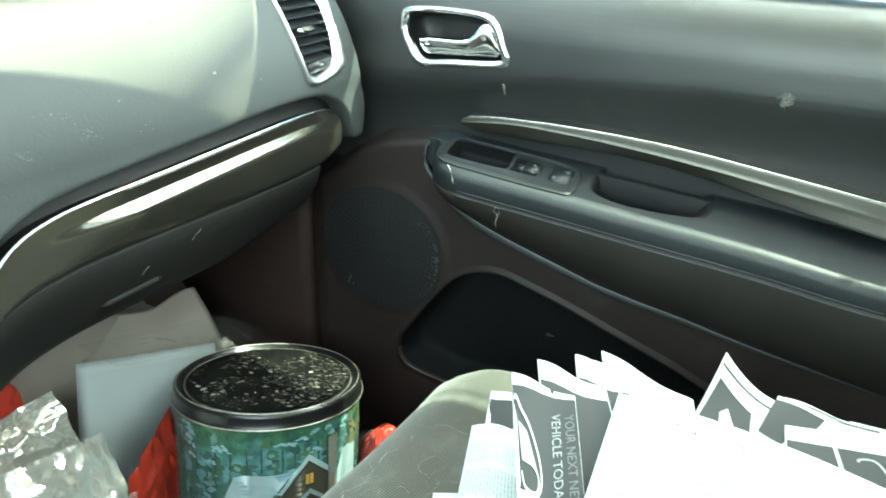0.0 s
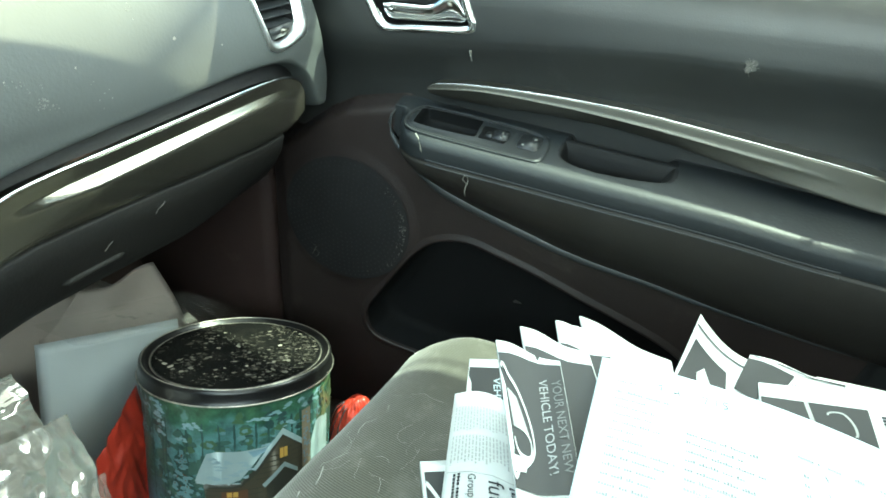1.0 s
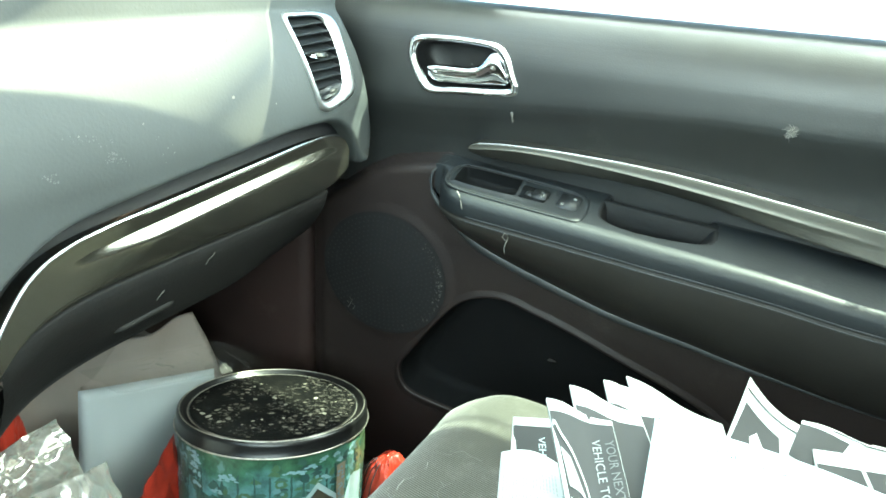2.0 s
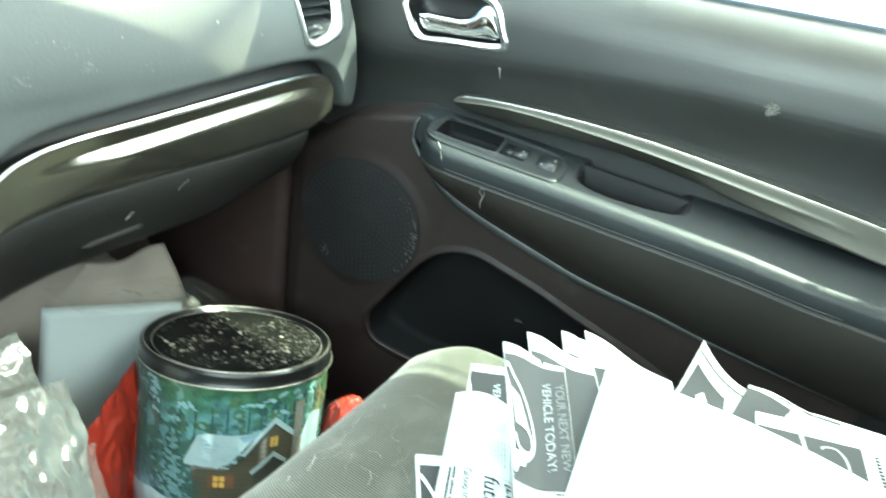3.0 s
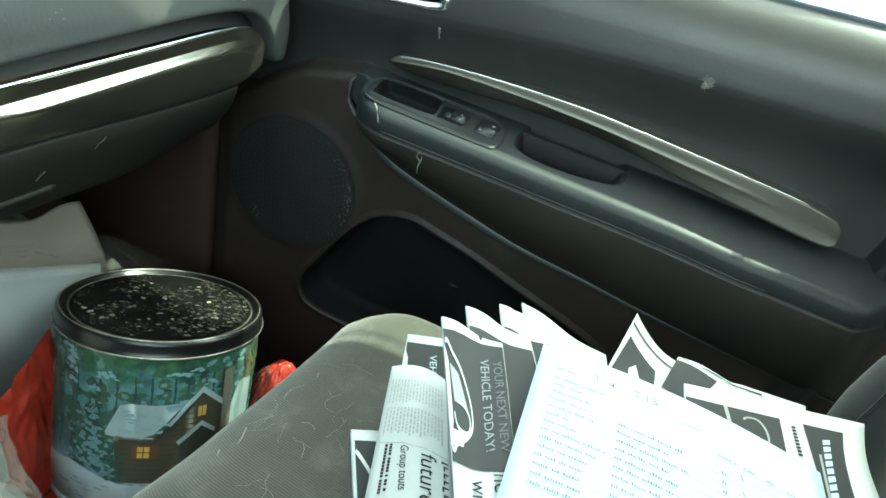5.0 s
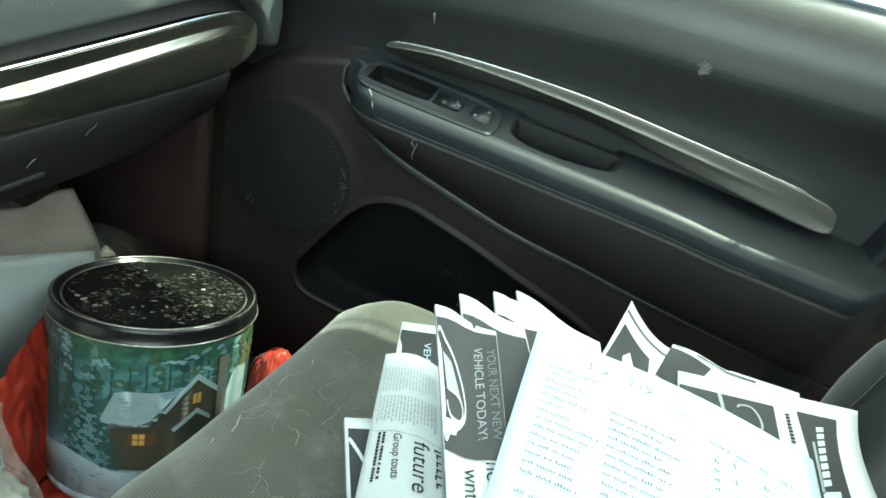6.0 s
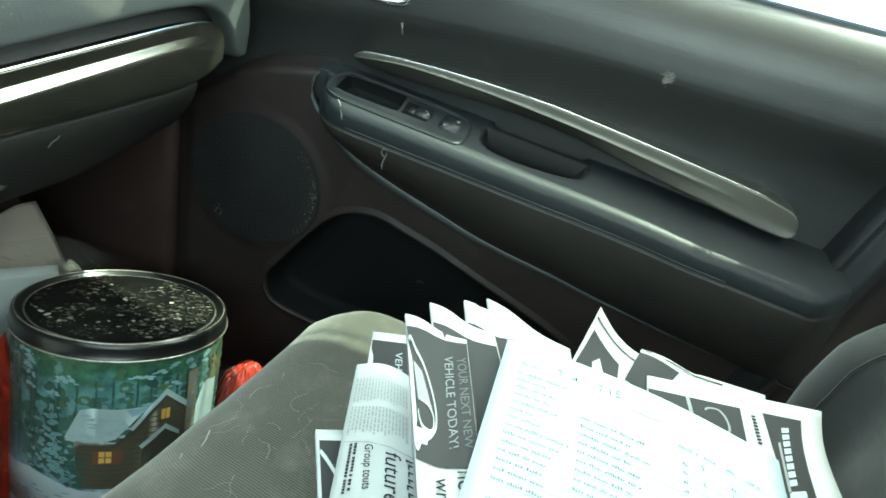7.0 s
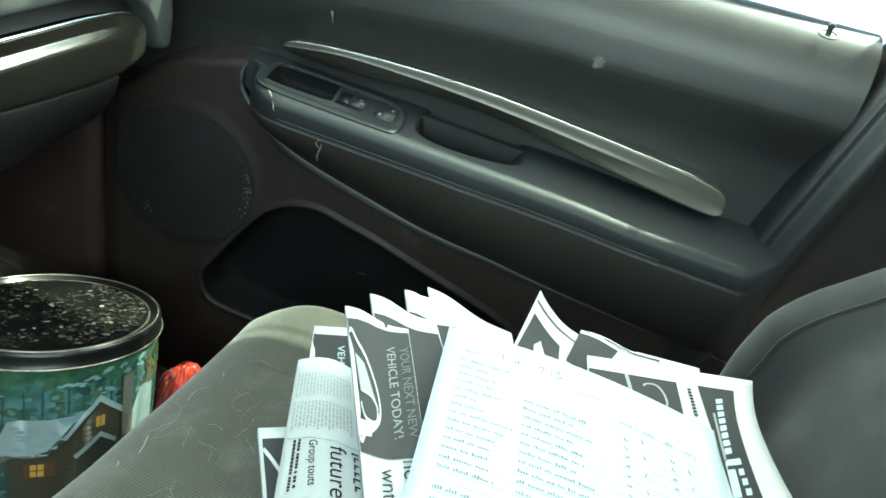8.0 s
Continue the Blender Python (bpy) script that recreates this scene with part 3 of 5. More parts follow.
groove_line = [on_arm(0.945 + (p.x - 0.945) * 0.86, 0.372 + (p.y - 0.372) * 0.95, 0.0012) for p in plate_o]
part("plate_groove", tube(groove_line, 0.0008, 5, True), M["black"], plate)

# metal spear above the armrest
top = soft([(0.452, 0.7012), (0.4505, 0.705), (0.446, 0.708), (0.435, 0.7108), (0.402, 0.7145), (0.327, 0.7175), (0.247, 0.7175), (0.168, 0.715), (0.09, 0.708), (0.014, 0.7), (-0.059, 0.692), (-0.095, 0.688), (-0.132, 0.683), (-0.150, 0.6785), (-0.158, 0.6735), (-0.1625, 0.667), (-0.1645, 0.659)], 0.035)
bot = soft([(0.452, 0.6985), (0.4505, 0.695), (0.446, 0.6925), (0.43, 0.690), (0.362, 0.688), (0.28, 0.69), (0.199, 0.688), (0.119, 0.68), (0.038, 0.666), (-0.039, 0.655), (-0.115, 0.6435), (-0.150, 0.6395), (-0.159, 0.641), (-0.1632, 0.646), (-0.1645, 0.653)], 0.035)
fold = soft([(0.45, 0.70), (0.38, 0.709), (0.323, 0.7085), (0.241, 0.705), (0.162, 0.699), (0.084, 0.691), (0.008, 0.682), (-0.065, 0.674), (-0.133, 0.66), (-0.165, 0.654)], 0.035)
rows = []
for y in [-0.1644, -0.1638, -0.163, -0.162, -0.1605, -0.159, -0.157] + list(np.arange(-0.154, 0.452, 0.004)) + [0.4518]:
    a, b = top(y), bot(y)
    h = a - b
    k = min(1.0, h / 0.03)
    m = min(max(fold(y), b + 0.3 * h), a - 0.15 * h)
    tuck = 0.0115 * ease(-0.08, 0.2, y) - 0.0022
    bump = 0.0006 * k * ease(-0.12, 0.02, y)
    blade = [(0.9672 - 0.001 * k * t - bump * ease(0.7, 1, t), y, a - 0.001 * k - (a - 0.001 * k - m) * t) for t in (0, 0.1, 0.3, 0.55, 0.75, 0.85, 0.93)]
    blade += [(0.9672 - 0.001 * k - bump * ease(0.25, 0, t) + tuck * k * (0.6 * t + 0.4 * t ** 2), y, m - (m - b - 0.0015 * k) * t) for t in (0.0, 0.06, 0.14, 0.25, 0.4, 0.55, 0.7, 0.85, 1.0)]
    low_x = blade[-1][0]
    rows.append([(1.012, y, a - 0.001), (0.974, y, a), (0.9695, y, a - 0.0003)] + blade + [(low_x + 0.001, y, b + 0.0006 * k), (low_x + 0.003, y, b), (low_x + 0.01, y, b), (1.012, y, b)])
rows.insert(0, [(max(x, 0.985), y, z) for x, y, z in rows[0]])
rows.append([(max(x, 0.985), y, z) for x, y, z in rows[-1]])
part("trim_spear", grid(rows), M["satin"], door, "long satin silver trim blade")
# Chrome line added for the sky's highlight along the blade's top edge.
part("spear_highlight", tube([(0.9695, y, top(y) - 0.0002) for y in np.arange(-0.12, 0.445, 0.006)], 0.0012, 6, squash=lambda s: 0.35 + 0.65 * math.sin(math.pi * min(1, max(0, s)))), M["chrome"], door, "thin chrome line added as the sky highlight on the edge")
# lock knob and window seal
knob = part("lock_knob", grid([[(0.9925 + r * math.cos(t), -0.195 + r * math.sin(t), z - 0.0125) for t in (2 * math.pi * k / 16 for k in range(16))] for r, z in ((0.003, 0.895), (0.003, 0.902), (0.0038, 0.904), (0.0042, 0.907), (0.0034, 0.9092), (0.001, 0.9096))], close=True), M["gloss"], door, "black lock pin")
part("grommet", tube([(0.9915 + 0.006 * math.cos(t), -0.195 + 0.011 * math.sin(t), 0.884 + 0.004 * math.cos(t)) for t in (2 * math.pi * k / 20 for k in range(20))], 0.001, 6, True), M["gloss"], knob)
part("window_seal", tube([(1.043, y, 0.888) for y in np.arange(-0.26, 0.9, 0.03)], 0.002, 8), M["tray"], door)
# dried splashes and scuffs
def splash(name, pts, width, parent, mat="mark"):
    return part(name, tube(pts, width, 5, squash=lambda s: 0.6 + 0.6 * abs(math.sin(5 * s + 1))), M[mat], parent)


splash("splash", [(0.9795, 0.3965, 0.758), (0.9845, 0.396, 0.749), (0.9905, 0.3955, 0.74), (0.993, 0.3955, 0.736)], 0.0018, door)
splash("splash", [(0.899, 0.436, 0.658), (0.8975, 0.431, 0.652), (0.897, 0.4285, 0.644), (0.898, 0.427, 0.636), (0.899, 0.424, 0.63)], 0.0009, door)
splash("splash", [(0.8972, 0.3585, 0.602), (0.897, 0.3635, 0.607), (0.8968, 0.361, 0.613), (0.8968, 0.3565, 0.612), (0.897, 0.3555, 0.606), (0.8975, 0.358, 0.599), (0.8985, 0.36, 0.59), (0.9, 0.359, 0.582)], 0.0009, door)
splash("splash", [(0.9028, 0.0165, 0.571), (0.9033, 0.0145, 0.566)], 0.0014, door)
rc = random.Random(4)
for k, (cy, cz, size) in enumerate(((0.047, 0.787, 0.0068), (0.0435, 0.7905, 0.0045), (0.0495, 0.7825, 0.004), (0.0515, 0.7905, 0.003), (0.043, 0.784, 0.003))):
    bm = bmesh.new()
    bm.faces.new([bm.verts.new((0.9783 - 0.0001 * k, cy + size * rc.uniform(0.6, 1.05) * math.cos(t), cz + size * rc.uniform(0.65, 1.15) * math.sin(t))) for t in (2 * math.pi * n / 26 for n in range(26))])
    part("scuff", bm, M["scuff"], door, flat=True)
for k in range(12):
    a, r = 0.52 * k + rc.uniform(-0.2, 0.2), rc.uniform(0.007, 0.013)
    splash("thread", [(0.9782, 0.047 + 0.002 * math.cos(a), 0.787 + 0.002 * math.sin(a)), (0.9782, 0.047 + 0.6 * r * math.cos(a + 0.2), 0.787 + 0.6 * r * math.sin(a + 0.2)), (0.9784, 0.047 + r * math.cos(a), 0.787 + r * math.sin(a))], 0.00028, door)
for y, z in ((0.638, 0.402), (0.642, 0.394), (0.633, 0.392)):
    splash("splash", [(0.957, y, z), (0.957, y - 0.004, z + 0.007), (0.957, y + 0.002, z + 0.011)], 0.0007, door)

# kick panel ahead of the door, and the middle pillar behind it
tagged(part("kick_panel", thick(grid([[(x, y, z) for z in np.linspace(0.05, 0.66, 12)] for y, x in ((0.735, 0.985), (0.738, 0.972), (0.75, 0.968), (0.9, 0.955), (1.13, 0.94))]), 0.01), M["kick"]),
       "dark brown kick panel ahead of the door, reddened for bounce light", "panel", kind="structure")
rows = []
for z in np.linspace(0.08, 1.36, 40):
    lean = 0.05 * ease(0.88, 1.36, z) * (z - 0.88) / 0.48
    dy = -0.245 * (z - 0.54)
    rows.append([(x - lean, y + dy, z) for x, y in ((1.04, -0.19), (0.992, -0.194), (0.975, -0.198), (0.966, -0.203), (0.964, -0.208), (0.966, -0.213), (0.963, -0.219), (0.957, -0.226), (0.9525, -0.234), (0.951, -0.242), (0.954, -0.25), (0.962, -0.258), (0.972, -0.27), (0.978, -0.31), (0.985, -0.45), (1.04, -0.47))])
tagged(part("pillar_b_right", grid(rows), M["pillar"]), "black plastic middle pillar trim", "pillar", kind="structure")

# ---- dashboard ----
dash = thing("dashboard", (0.6, 0.8, 0.5), "dusty dark grey dashboard with a bronze trim bar, passenger side", "dashboard")
right_end = soft([(0.60, 0.95), (0.654, 0.965), (0.701, 0.972), (0.736, 0.962), (0.754, 0.956), (0.802, 0.948), (0.846, 0.943), (0.881, 0.948), (0.93, 0.95)], 0.02)
face = soft([(0.60, 0.635), (0.69, 0.626), (0.712, 0.621), (0.722, 0.613), (0.735, 0.609), (0.76, 0.609), (0.79, 0.614), (0.82, 0.624), (0.85, 0.64), (0.875, 0.66), (0.9, 0.69), (0.915, 0.71), (0.93, 0.75)], 0.02)
VENT = [(0.809, 0.866), (0.838, 0.873), (0.898, 0.87), (0.917, 0.858), (0.911, 0.83), (0.912, 0.798), (0.913, 0.771), (0.893, 0.759), (0.85, 0.75), (0.831, 0.753), (0.82, 0.766), (0.809, 0.815)]
VENT_IN = [(0.815, 0.862), (0.838, 0.866), (0.884, 0.864), (0.896, 0.85), (0.895, 0.83), (0.893, 0.8), (0.889, 0.781), (0.878, 0.772), (0.852, 0.764), (0.836, 0.766), (0.828, 0.774), (0.816, 0.815)]
v_o = [(p.x, p.y) for p in smooth([(a, b, 0) for a, b in VENT], 5)]
v_i = [(p.x, p.y) for p in smooth([(a, b, 0) for a, b in VENT_IN], 5)]
v_m = [((a + c) / 2, (b + d) / 2) for (a, b), (c, d) in zip(v_o, v_i)]
btop = soft([(0.30, 0.56), (0.34, 0.60), (0.372, 0.645), (0.385, 0.665), (0.401, 0.680), (0.423, 0.69), (0.451, 0.6965), (0.486, 0.7), (0.512, 0.7012), (0.584, 0.7045), (0.67, 0.709), (0.777, 0.7148), (0.83, 0.7162), (0.853, 0.7155), (0.872, 0.713), (0.888, 0.708), (0.899, 0.698), (0.9045, 0.686), (0.9055, 0.672)], 0.03)
bbot = soft([(0.30, 0.54), (0.385, 0.62), (0.418, 0.633), (0.47, 0.639), (0.575, 0.638), (0.715, 0.634), (0.823, 0.634), (0.87, 0.638), (0.893, 0.646), (0.903, 0.656), (0.9055, 0.668)], 0.03)
groove = soft([(0.1, 0.6), (0.3, 0.6), (0.34, 0.64), (0.372, 0.672), (0.401, 0.692), (0.423, 0.703), (0.452, 0.711), (0.514, 0.717), (0.586, 0.7225), (0.672, 0.728), (0.778, 0.735), (0.85, 0.735), (0.885, 0.73), (0.905, 0.721), (0.918, 0.705), (0.93, 0.68), (0.95, 0.655)], 0.03)
rows = []
LEVELS = [(-0.004, 0.035), (-0.0015, 0.012), (0.0, 0.006), (0.002, 0.0025), (0.005, 0.0005)]
for v in range(-len(LEVELS), 46):
    row = []
    for i in range(141):
        u = i / 140
        x0 = 0.1 + 0.86 * u
        g = groove(x0)
        z = g + LEVELS[v][0] if v < 0 else g + 0.008 + (0.93 - g - 0.008) * v / 45
        x = 0.1 + u * (right_end(z) - 0.012 - 0.1)
        back = LEVELS[v][1] if v < 0 else 0.0
        row.append((x, min(0.66, face(max(z, 0.735))) - 0.004 * (1 - ease(0.15, 0.5, x)) + back if z < 0.9 else face(z), z))
    xe, ye, ze = row[-1]
    for t in (0.3, 0.6, 0.9, 1.2, 1.5):
        row.append((xe + 0.012 * math.sin(t), ye + 0.012 * (1 - math.cos(t)), ze))
    row += [(xe + 0.011, ye + 0.05, ze), (xe + 0.002, ye + 0.2, ze)]
    rows.append(row)
rows.append([(x, 1.12, 0.95) for x in np.linspace(0.1, 0.95, len(rows[0]))])
pad = part("upper_pad", grid(rows, skip=lambda c: c.z < 0.9 and inside(v_m, c.x, c.z)), M["dash"], dash, "grained dark grey dashboard pad with pale smears")
part("gap_strip", grid([[(x, y, btop(x) + dz) for y, dz in ((0.634, -0.006), (0.636, 0.006), (0.636, 0.03))] for x in np.arange(0.3, 0.93, 0.01)]), M["black"], dash)
tagged(part("far_pad", box((-0.5, 0.63, 0.55), (0.1, 1.12, 0.93), 0.03), M["dash"], dash), "plain dashboard ahead of the driver")
# vent
yv = 0.613
vent = part("vent_frame", ring([(a, face(b) - 0.001, b) for a, b in v_o], [(a, face(b) + 0.003, b) for a, b in v_i], (0, -0.006, 0)), M["vent_chrome"], dash, "satin chrome vent frame")
part("vent_well", grid([[(0.855 + (a - 0.855) * s, face(b) + y, 0.815 + (b - 0.815) * s) for a, b in v_i] for y, s in ((0.003, 1), (0.03, 0.97), (0.05, 0.9), (0.051, 0.03))], close=True), M["black"], vent)
left_in = curve([(0.762, 0.84), (0.774, 0.829), (0.815, 0.817), (0.862, 0.815)])
right_in = curve([(0.764, 0.855), (0.772, 0.879), (0.781, 0.889), (0.8, 0.893), (0.83, 0.895), (0.85, 0.896), (0.864, 0.885)])
for k in range(8):
    z = 0.856 - 0.0107 * k
    a, b, dz = left_in(z) + 0.003, right_in(z) - 0.002, 0.001
    yv = face(z)
    part("vane", slab([(a, yv + 0.002, z - dz), (b, yv + 0.002, z + dz), (b, yv + 0.024, z + dz + 0.006), (a, yv + 0.024, z - dz + 0.006)], (0, 0, 1), 0.0015, 0.0005), M["gloss"], vent, flat=True)
yv = face(0.815)
part("vent_tab", box((0.832, yv - 0.008, 0.818), (0.858, yv + 0.008, 0.825), 0.003), M["satin"], vent, "small silver vent tab")
part("tab_grip", box((0.822, yv - 0.008, 0.8195), (0.833, yv + 0.004, 0.824), 0.002), M["chrome"], vent)
yv = face(0.775)
wheel = part("vent_wheel_plate", slab([(0.838, yv + 0.003, 0.765), (0.876, yv + 0.003, 0.771), (0.887, yv + 0.003, 0.784), (0.83, yv + 0.003, 0.779)], (0, -1, 0), 0.003, 0.001), M["gloss"], vent)
part("vent_wheel", box((0.85, yv - 0.002, 0.768), (0.872, yv + 0.006, 0.7805), 0.0035), M["satin"], wheel)

# bronze bar with its bright upper edge
rows = []
for x in [0.31, 0.33, 0.35, 0.37] + list(np.arange(0.38, 0.9, 0.005)) + [0.902, 0.904, 0.9048, 0.9052, 0.9054]:
    a, b = btop(x), bbot(x)
    h = a - b
    k = min(1.0, h / 0.014)
    ridge = ease(0.895, 0.8, x) * ease(0.43, 0.55, x)
    f = lambda y: 0.617 - (0.617 - y) * k  # noqa: E731
    g = lambda y, z: (x, f(y * ridge + (0.612 + 0.05 * (a - z)) * (1 - ridge)), z)  # noqa: E731
    row = [(x, 0.65, a - 0.012 * k), (x, 0.622, a - 0.009 * k), (x, f(0.6145), a - 0.003 * k)]
    row += [g(y, a - dz * k) for y, dz in ((0.6085, 0.0012), (0.6086, 0.0018), (0.6089, 0.0028), (0.6119, 0.0150), (0.6124, 0.0168), (0.6122, 0.0177), (0.6112, 0.0187), (0.6101, 0.0198), (0.6089, 0.0210), (0.6076, 0.0223), (0.6064, 0.0236), (0.6053, 0.0250), (0.6044, 0.0268))]
    z0 = a - 0.0268 * k
    row += [g(y, z0 + (b - z0) * t) for y, t in ((0.6041, 0.05), (0.6046, 0.15), (0.6062, 0.32), (0.6086, 0.55), (0.6114, 0.78), (0.6140, 0.93))]
    rows.append(row + [(x, 0.617, b), (x, 0.65, b - 0.002)])
bar = part("trim_bar", grid(rows), M["bronze"], dash, "long bronze-grey lacquered trim bar")
part("bright_edge", tube([(x, 0.61, btop(x) + 0.0002) for x in np.arange(0.31, 0.893, 0.006)], 0.0021, 8, squash=lambda s: min(1.0, 0.15 + 8 * (1 - s))), M["chrome"], bar, "thin bright chrome line")
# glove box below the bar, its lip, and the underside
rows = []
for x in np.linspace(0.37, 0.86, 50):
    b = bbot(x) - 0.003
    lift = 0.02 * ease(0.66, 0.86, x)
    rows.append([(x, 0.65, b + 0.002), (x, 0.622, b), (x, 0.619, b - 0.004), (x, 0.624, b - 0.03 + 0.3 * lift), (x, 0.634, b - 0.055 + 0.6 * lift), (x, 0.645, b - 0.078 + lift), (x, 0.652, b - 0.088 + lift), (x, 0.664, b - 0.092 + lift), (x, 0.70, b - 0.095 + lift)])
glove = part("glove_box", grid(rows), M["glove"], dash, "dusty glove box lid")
part("pull_lip", tube([(x, 0.6365, 0.574) for x in np.arange(0.497, 0.584, 0.008)], 0.0042, 8, squash=lambda s: min(1.0, 0.2 + 9 * s, 0.2 + 9 * (1 - s))), M["glove"], glove)
rows = []
for x in np.linspace(0.1, 0.98, 40):
    lift = 0.02 * ease(0.66, 0.86, x) + 0.035 * ease(0.84, 0.95, x)
    rows.append([(x, 0.69, 0.56 + lift), (x, 0.70, 0.54 + lift), (x, 0.72, 0.532 + lift), (x, 0.8, 0.54 + lift), (x, 1.0, 0.58), (x, 1.13, 0.6)])
part("under_panel", grid(rows), M["door_low"], dash, "black panel under the dashboard")
part("end_panel", grid([[(x, y + 0.12 * ease(0.69, 0.52, z), z) for z in np.linspace(0.50, 0.70, 16)] for x, y in ((0.84, 0.655), (0.88, 0.638), (0.91, 0.632), (0.935, 0.634), (0.95, 0.645), (0.958, 0.68), (0.955, 0.85))]), M["door_low"], dash, "black end of the dashboard")
part("side_panel", grid([[(0.36 + 0.035 * ease(0.62, 0.54, z) - 0.05 * k / 3, 0.64 + 0.09 * k, z) for k in range(5)] for z in np.linspace(0.57, 0.64, 10)]), M["door_low"], dash, "black side of the centre console")
part("cable", tube([(0.443, 0.64, 0.63), (0.441, 0.65, 0.6), (0.43, 0.657, 0.578), (0.405, 0.66, 0.553), (0.38, 0.66, 0.52)], 0.003, 8), M["black"], dash)
splash("splash", [(0.612, 0.6185, 0.611), (0.617, 0.618, 0.616), (0.624, 0.618, 0.618), (0.627, 0.618, 0.621)], 0.0005, glove, "scuff")
splash("splash", [(0.541, 0.6215, 0.596), (0.546, 0.6205, 0.601), (0.551, 0.620, 0.6035)], 0.0005, glove, "scuff")
# pale smears and specks on the pad and glove box
def fleck(x, z, size, seed, mat="mark", dy=-0.0006):
    rr = random.Random(seed)
    bm = bmesh.new()
    bm.faces.new([bm.verts.new((x + size * (0.4 + 0.6 * rr.random()) * math.cos(t), face(z) + dy - 0.004 * (1 - ease(0.15, 0.5, x)), z + size * (0.4 + 0.6 * rr.random()) * math.sin(t))) for t in (2 * math.pi * k / 9 for k in range(9))])
    return part("speck", bm, M[mat], pad, flat=True)


for k, (x, z, s) in enumerate(((0.668, 0.793, 0.0028), (0.54, 0.786, 0.0016), (0.738, 0.776, 0.0014), (0.514, 0.73, 0.002), (0.675, 0.882, 0.0018), (0.47, 0.787, 0.0012))):
    fleck(x, z, s, k)
rs = random.Random(21)
for cx, cz, w, h, n in ((0.5, 0.762, 0.012, 0.012, 34), (0.482, 0.782, 0.02, 0.012, 20), (0.434, 0.76, 0.007, 0.008, 20), (0.69, 0.86, 0.006, 0.03, 12), (0.62, 0.83, 0.008, 0.02, 8), (0.56, 0.755, 0.02, 0.02, 8)):
    for k in range(n):
        q = rs.gauss(0, 0.5)
        fleck(cx + w * q + rs.gauss(0, w * 0.2), cz - 0.6 * h * q + rs.gauss(0, h * 0.25), rs.uniform(0.0004, 0.0015), 50 + k, "smear")

# ---- passenger seat ----
seat = thing("passenger_seat", (0.61, 0.1, 0.06), "dusty grey twill-covered passenger seat with lint and hairs on it", "car seat")
rows = []
for y in np.linspace(-0.3, 0.412, 64):
    row = []
    for k in range(41):
        s = k / 40 * 2 - 1
        x = 0.58 + 0.24 * math.copysign(abs(math.sin(s * math.pi / 2)) ** 0.9, s)
        u = (x - 0.58) / 0.24
        crown = 0.425 + 0.012 * ease(0.35, 0.95, abs(u)) - 0.03 * ease(0.9, 1.0, abs(u))
        z = crown - 0.02 * ease(0.1, -0.3, y)
        front = max(0.0, (y - 0.33) / 0.082)
        z -= 0.055 * (1 - math.sqrt(max(0.0, 1 - front ** 2))) if front > 0 else 0
        z -= 0.10 * ease(0.975, 1.0, abs(u))
        z += 0.004 * noise.noise((x * 14, y * 14, 1.0))
        corner = ease(0.7, 1.0, abs(u)) * ease(0.2, 0.412, y)
        back = 0.1 * max(0.0, x - 0.42) * ease(0.15, 0.4, y)
        row.append((x - math.copysign(0.012 * corner, u), y - back - 0.034 * corner * abs(u) ** 2, z + 0.006 * corner))
    rows.append(row)
rows.append([(x, y + 0.006, z - 0.05) for x, y, z in rows[-1]])
rows.append([(x, y - 0.01, 0.2) for x, y, z in rows[-1]])
cushion = part("cushion", grid(rows), M["cloth"], seat, "worn grey twill cushion, sunlit at its front corner")
part("seat_base", box((0.4, -0.28, 0.06), (0.8, 0.28, 0.3), 0.02), M["shell"], seat)
lean_back = curve([(0.38, -0.19), (0.46, -0.192), (0.5, -0.191), (0.55, -0.197), (0.608, -0.21), (0.644, -0.235), (0.691, -0.286), (0.76, -0.37), (0.85, -0.47), (0.95, -0.56)])
rows = []
for k in range(34):
    s = k / 33
    z = 0.38 + 0.56 * s
    half = 0.245 - 0.06 * ease(0.8, 1.0, s)
    row = []
    for j in range(41):
        t = j / 40 * 2 - 1
        u = math.sin(t * math.pi / 2)
        bol = -0.035 * ease(0.75, 0.45, abs(u)) * ease(0.0, 0.2, s)
        edge_r = 0.11 * (1 - math.sqrt(max(0.0, 1 - ease(0.78, 1.0, abs(u)) ** 2)))
        row.append((0.6 + half * u, lean_back(z) + bol - edge_r + 0.003 * noise.noise((u * 4, s * 9, 2.0)), z))
    rows.append(row)
rows.append([(0.6 + (x - 0.6) * 0.9, y - 0.08, z - 0.01) for x, y, z in rows[-1]])
back_seam = [Vector(rows[k][29]) + Vector((0, 0.0015, 0)) for k in range(4, 33)]
part("backrest", grid(rows), M["bolster"], seat, "grey cloth backrest with a rounded side bolster, its shade darkened into the colour")
part("back_seam", tube(back_seam, 0.0016, 6), M["bolster"], seat)

# lint and hairs on the cushion
def hair(pts, r=0.0006):
    part("hair", tube(pts, r, 4), M["hair"], cushion)


def on_seat(x, y):
    y += 0.1 * max(0.0, x - 0.42)
    u = abs(x - 0.58) / 0.24
    return 0.425 + 0.012 * ease(0.35, 0.95, u) - (0.055 * (1 - math.sqrt(max(0.0, 1 - min(1, (y - 0.33) / 0.082) ** 2))) if y > 0.33 else 0) - 0.0005


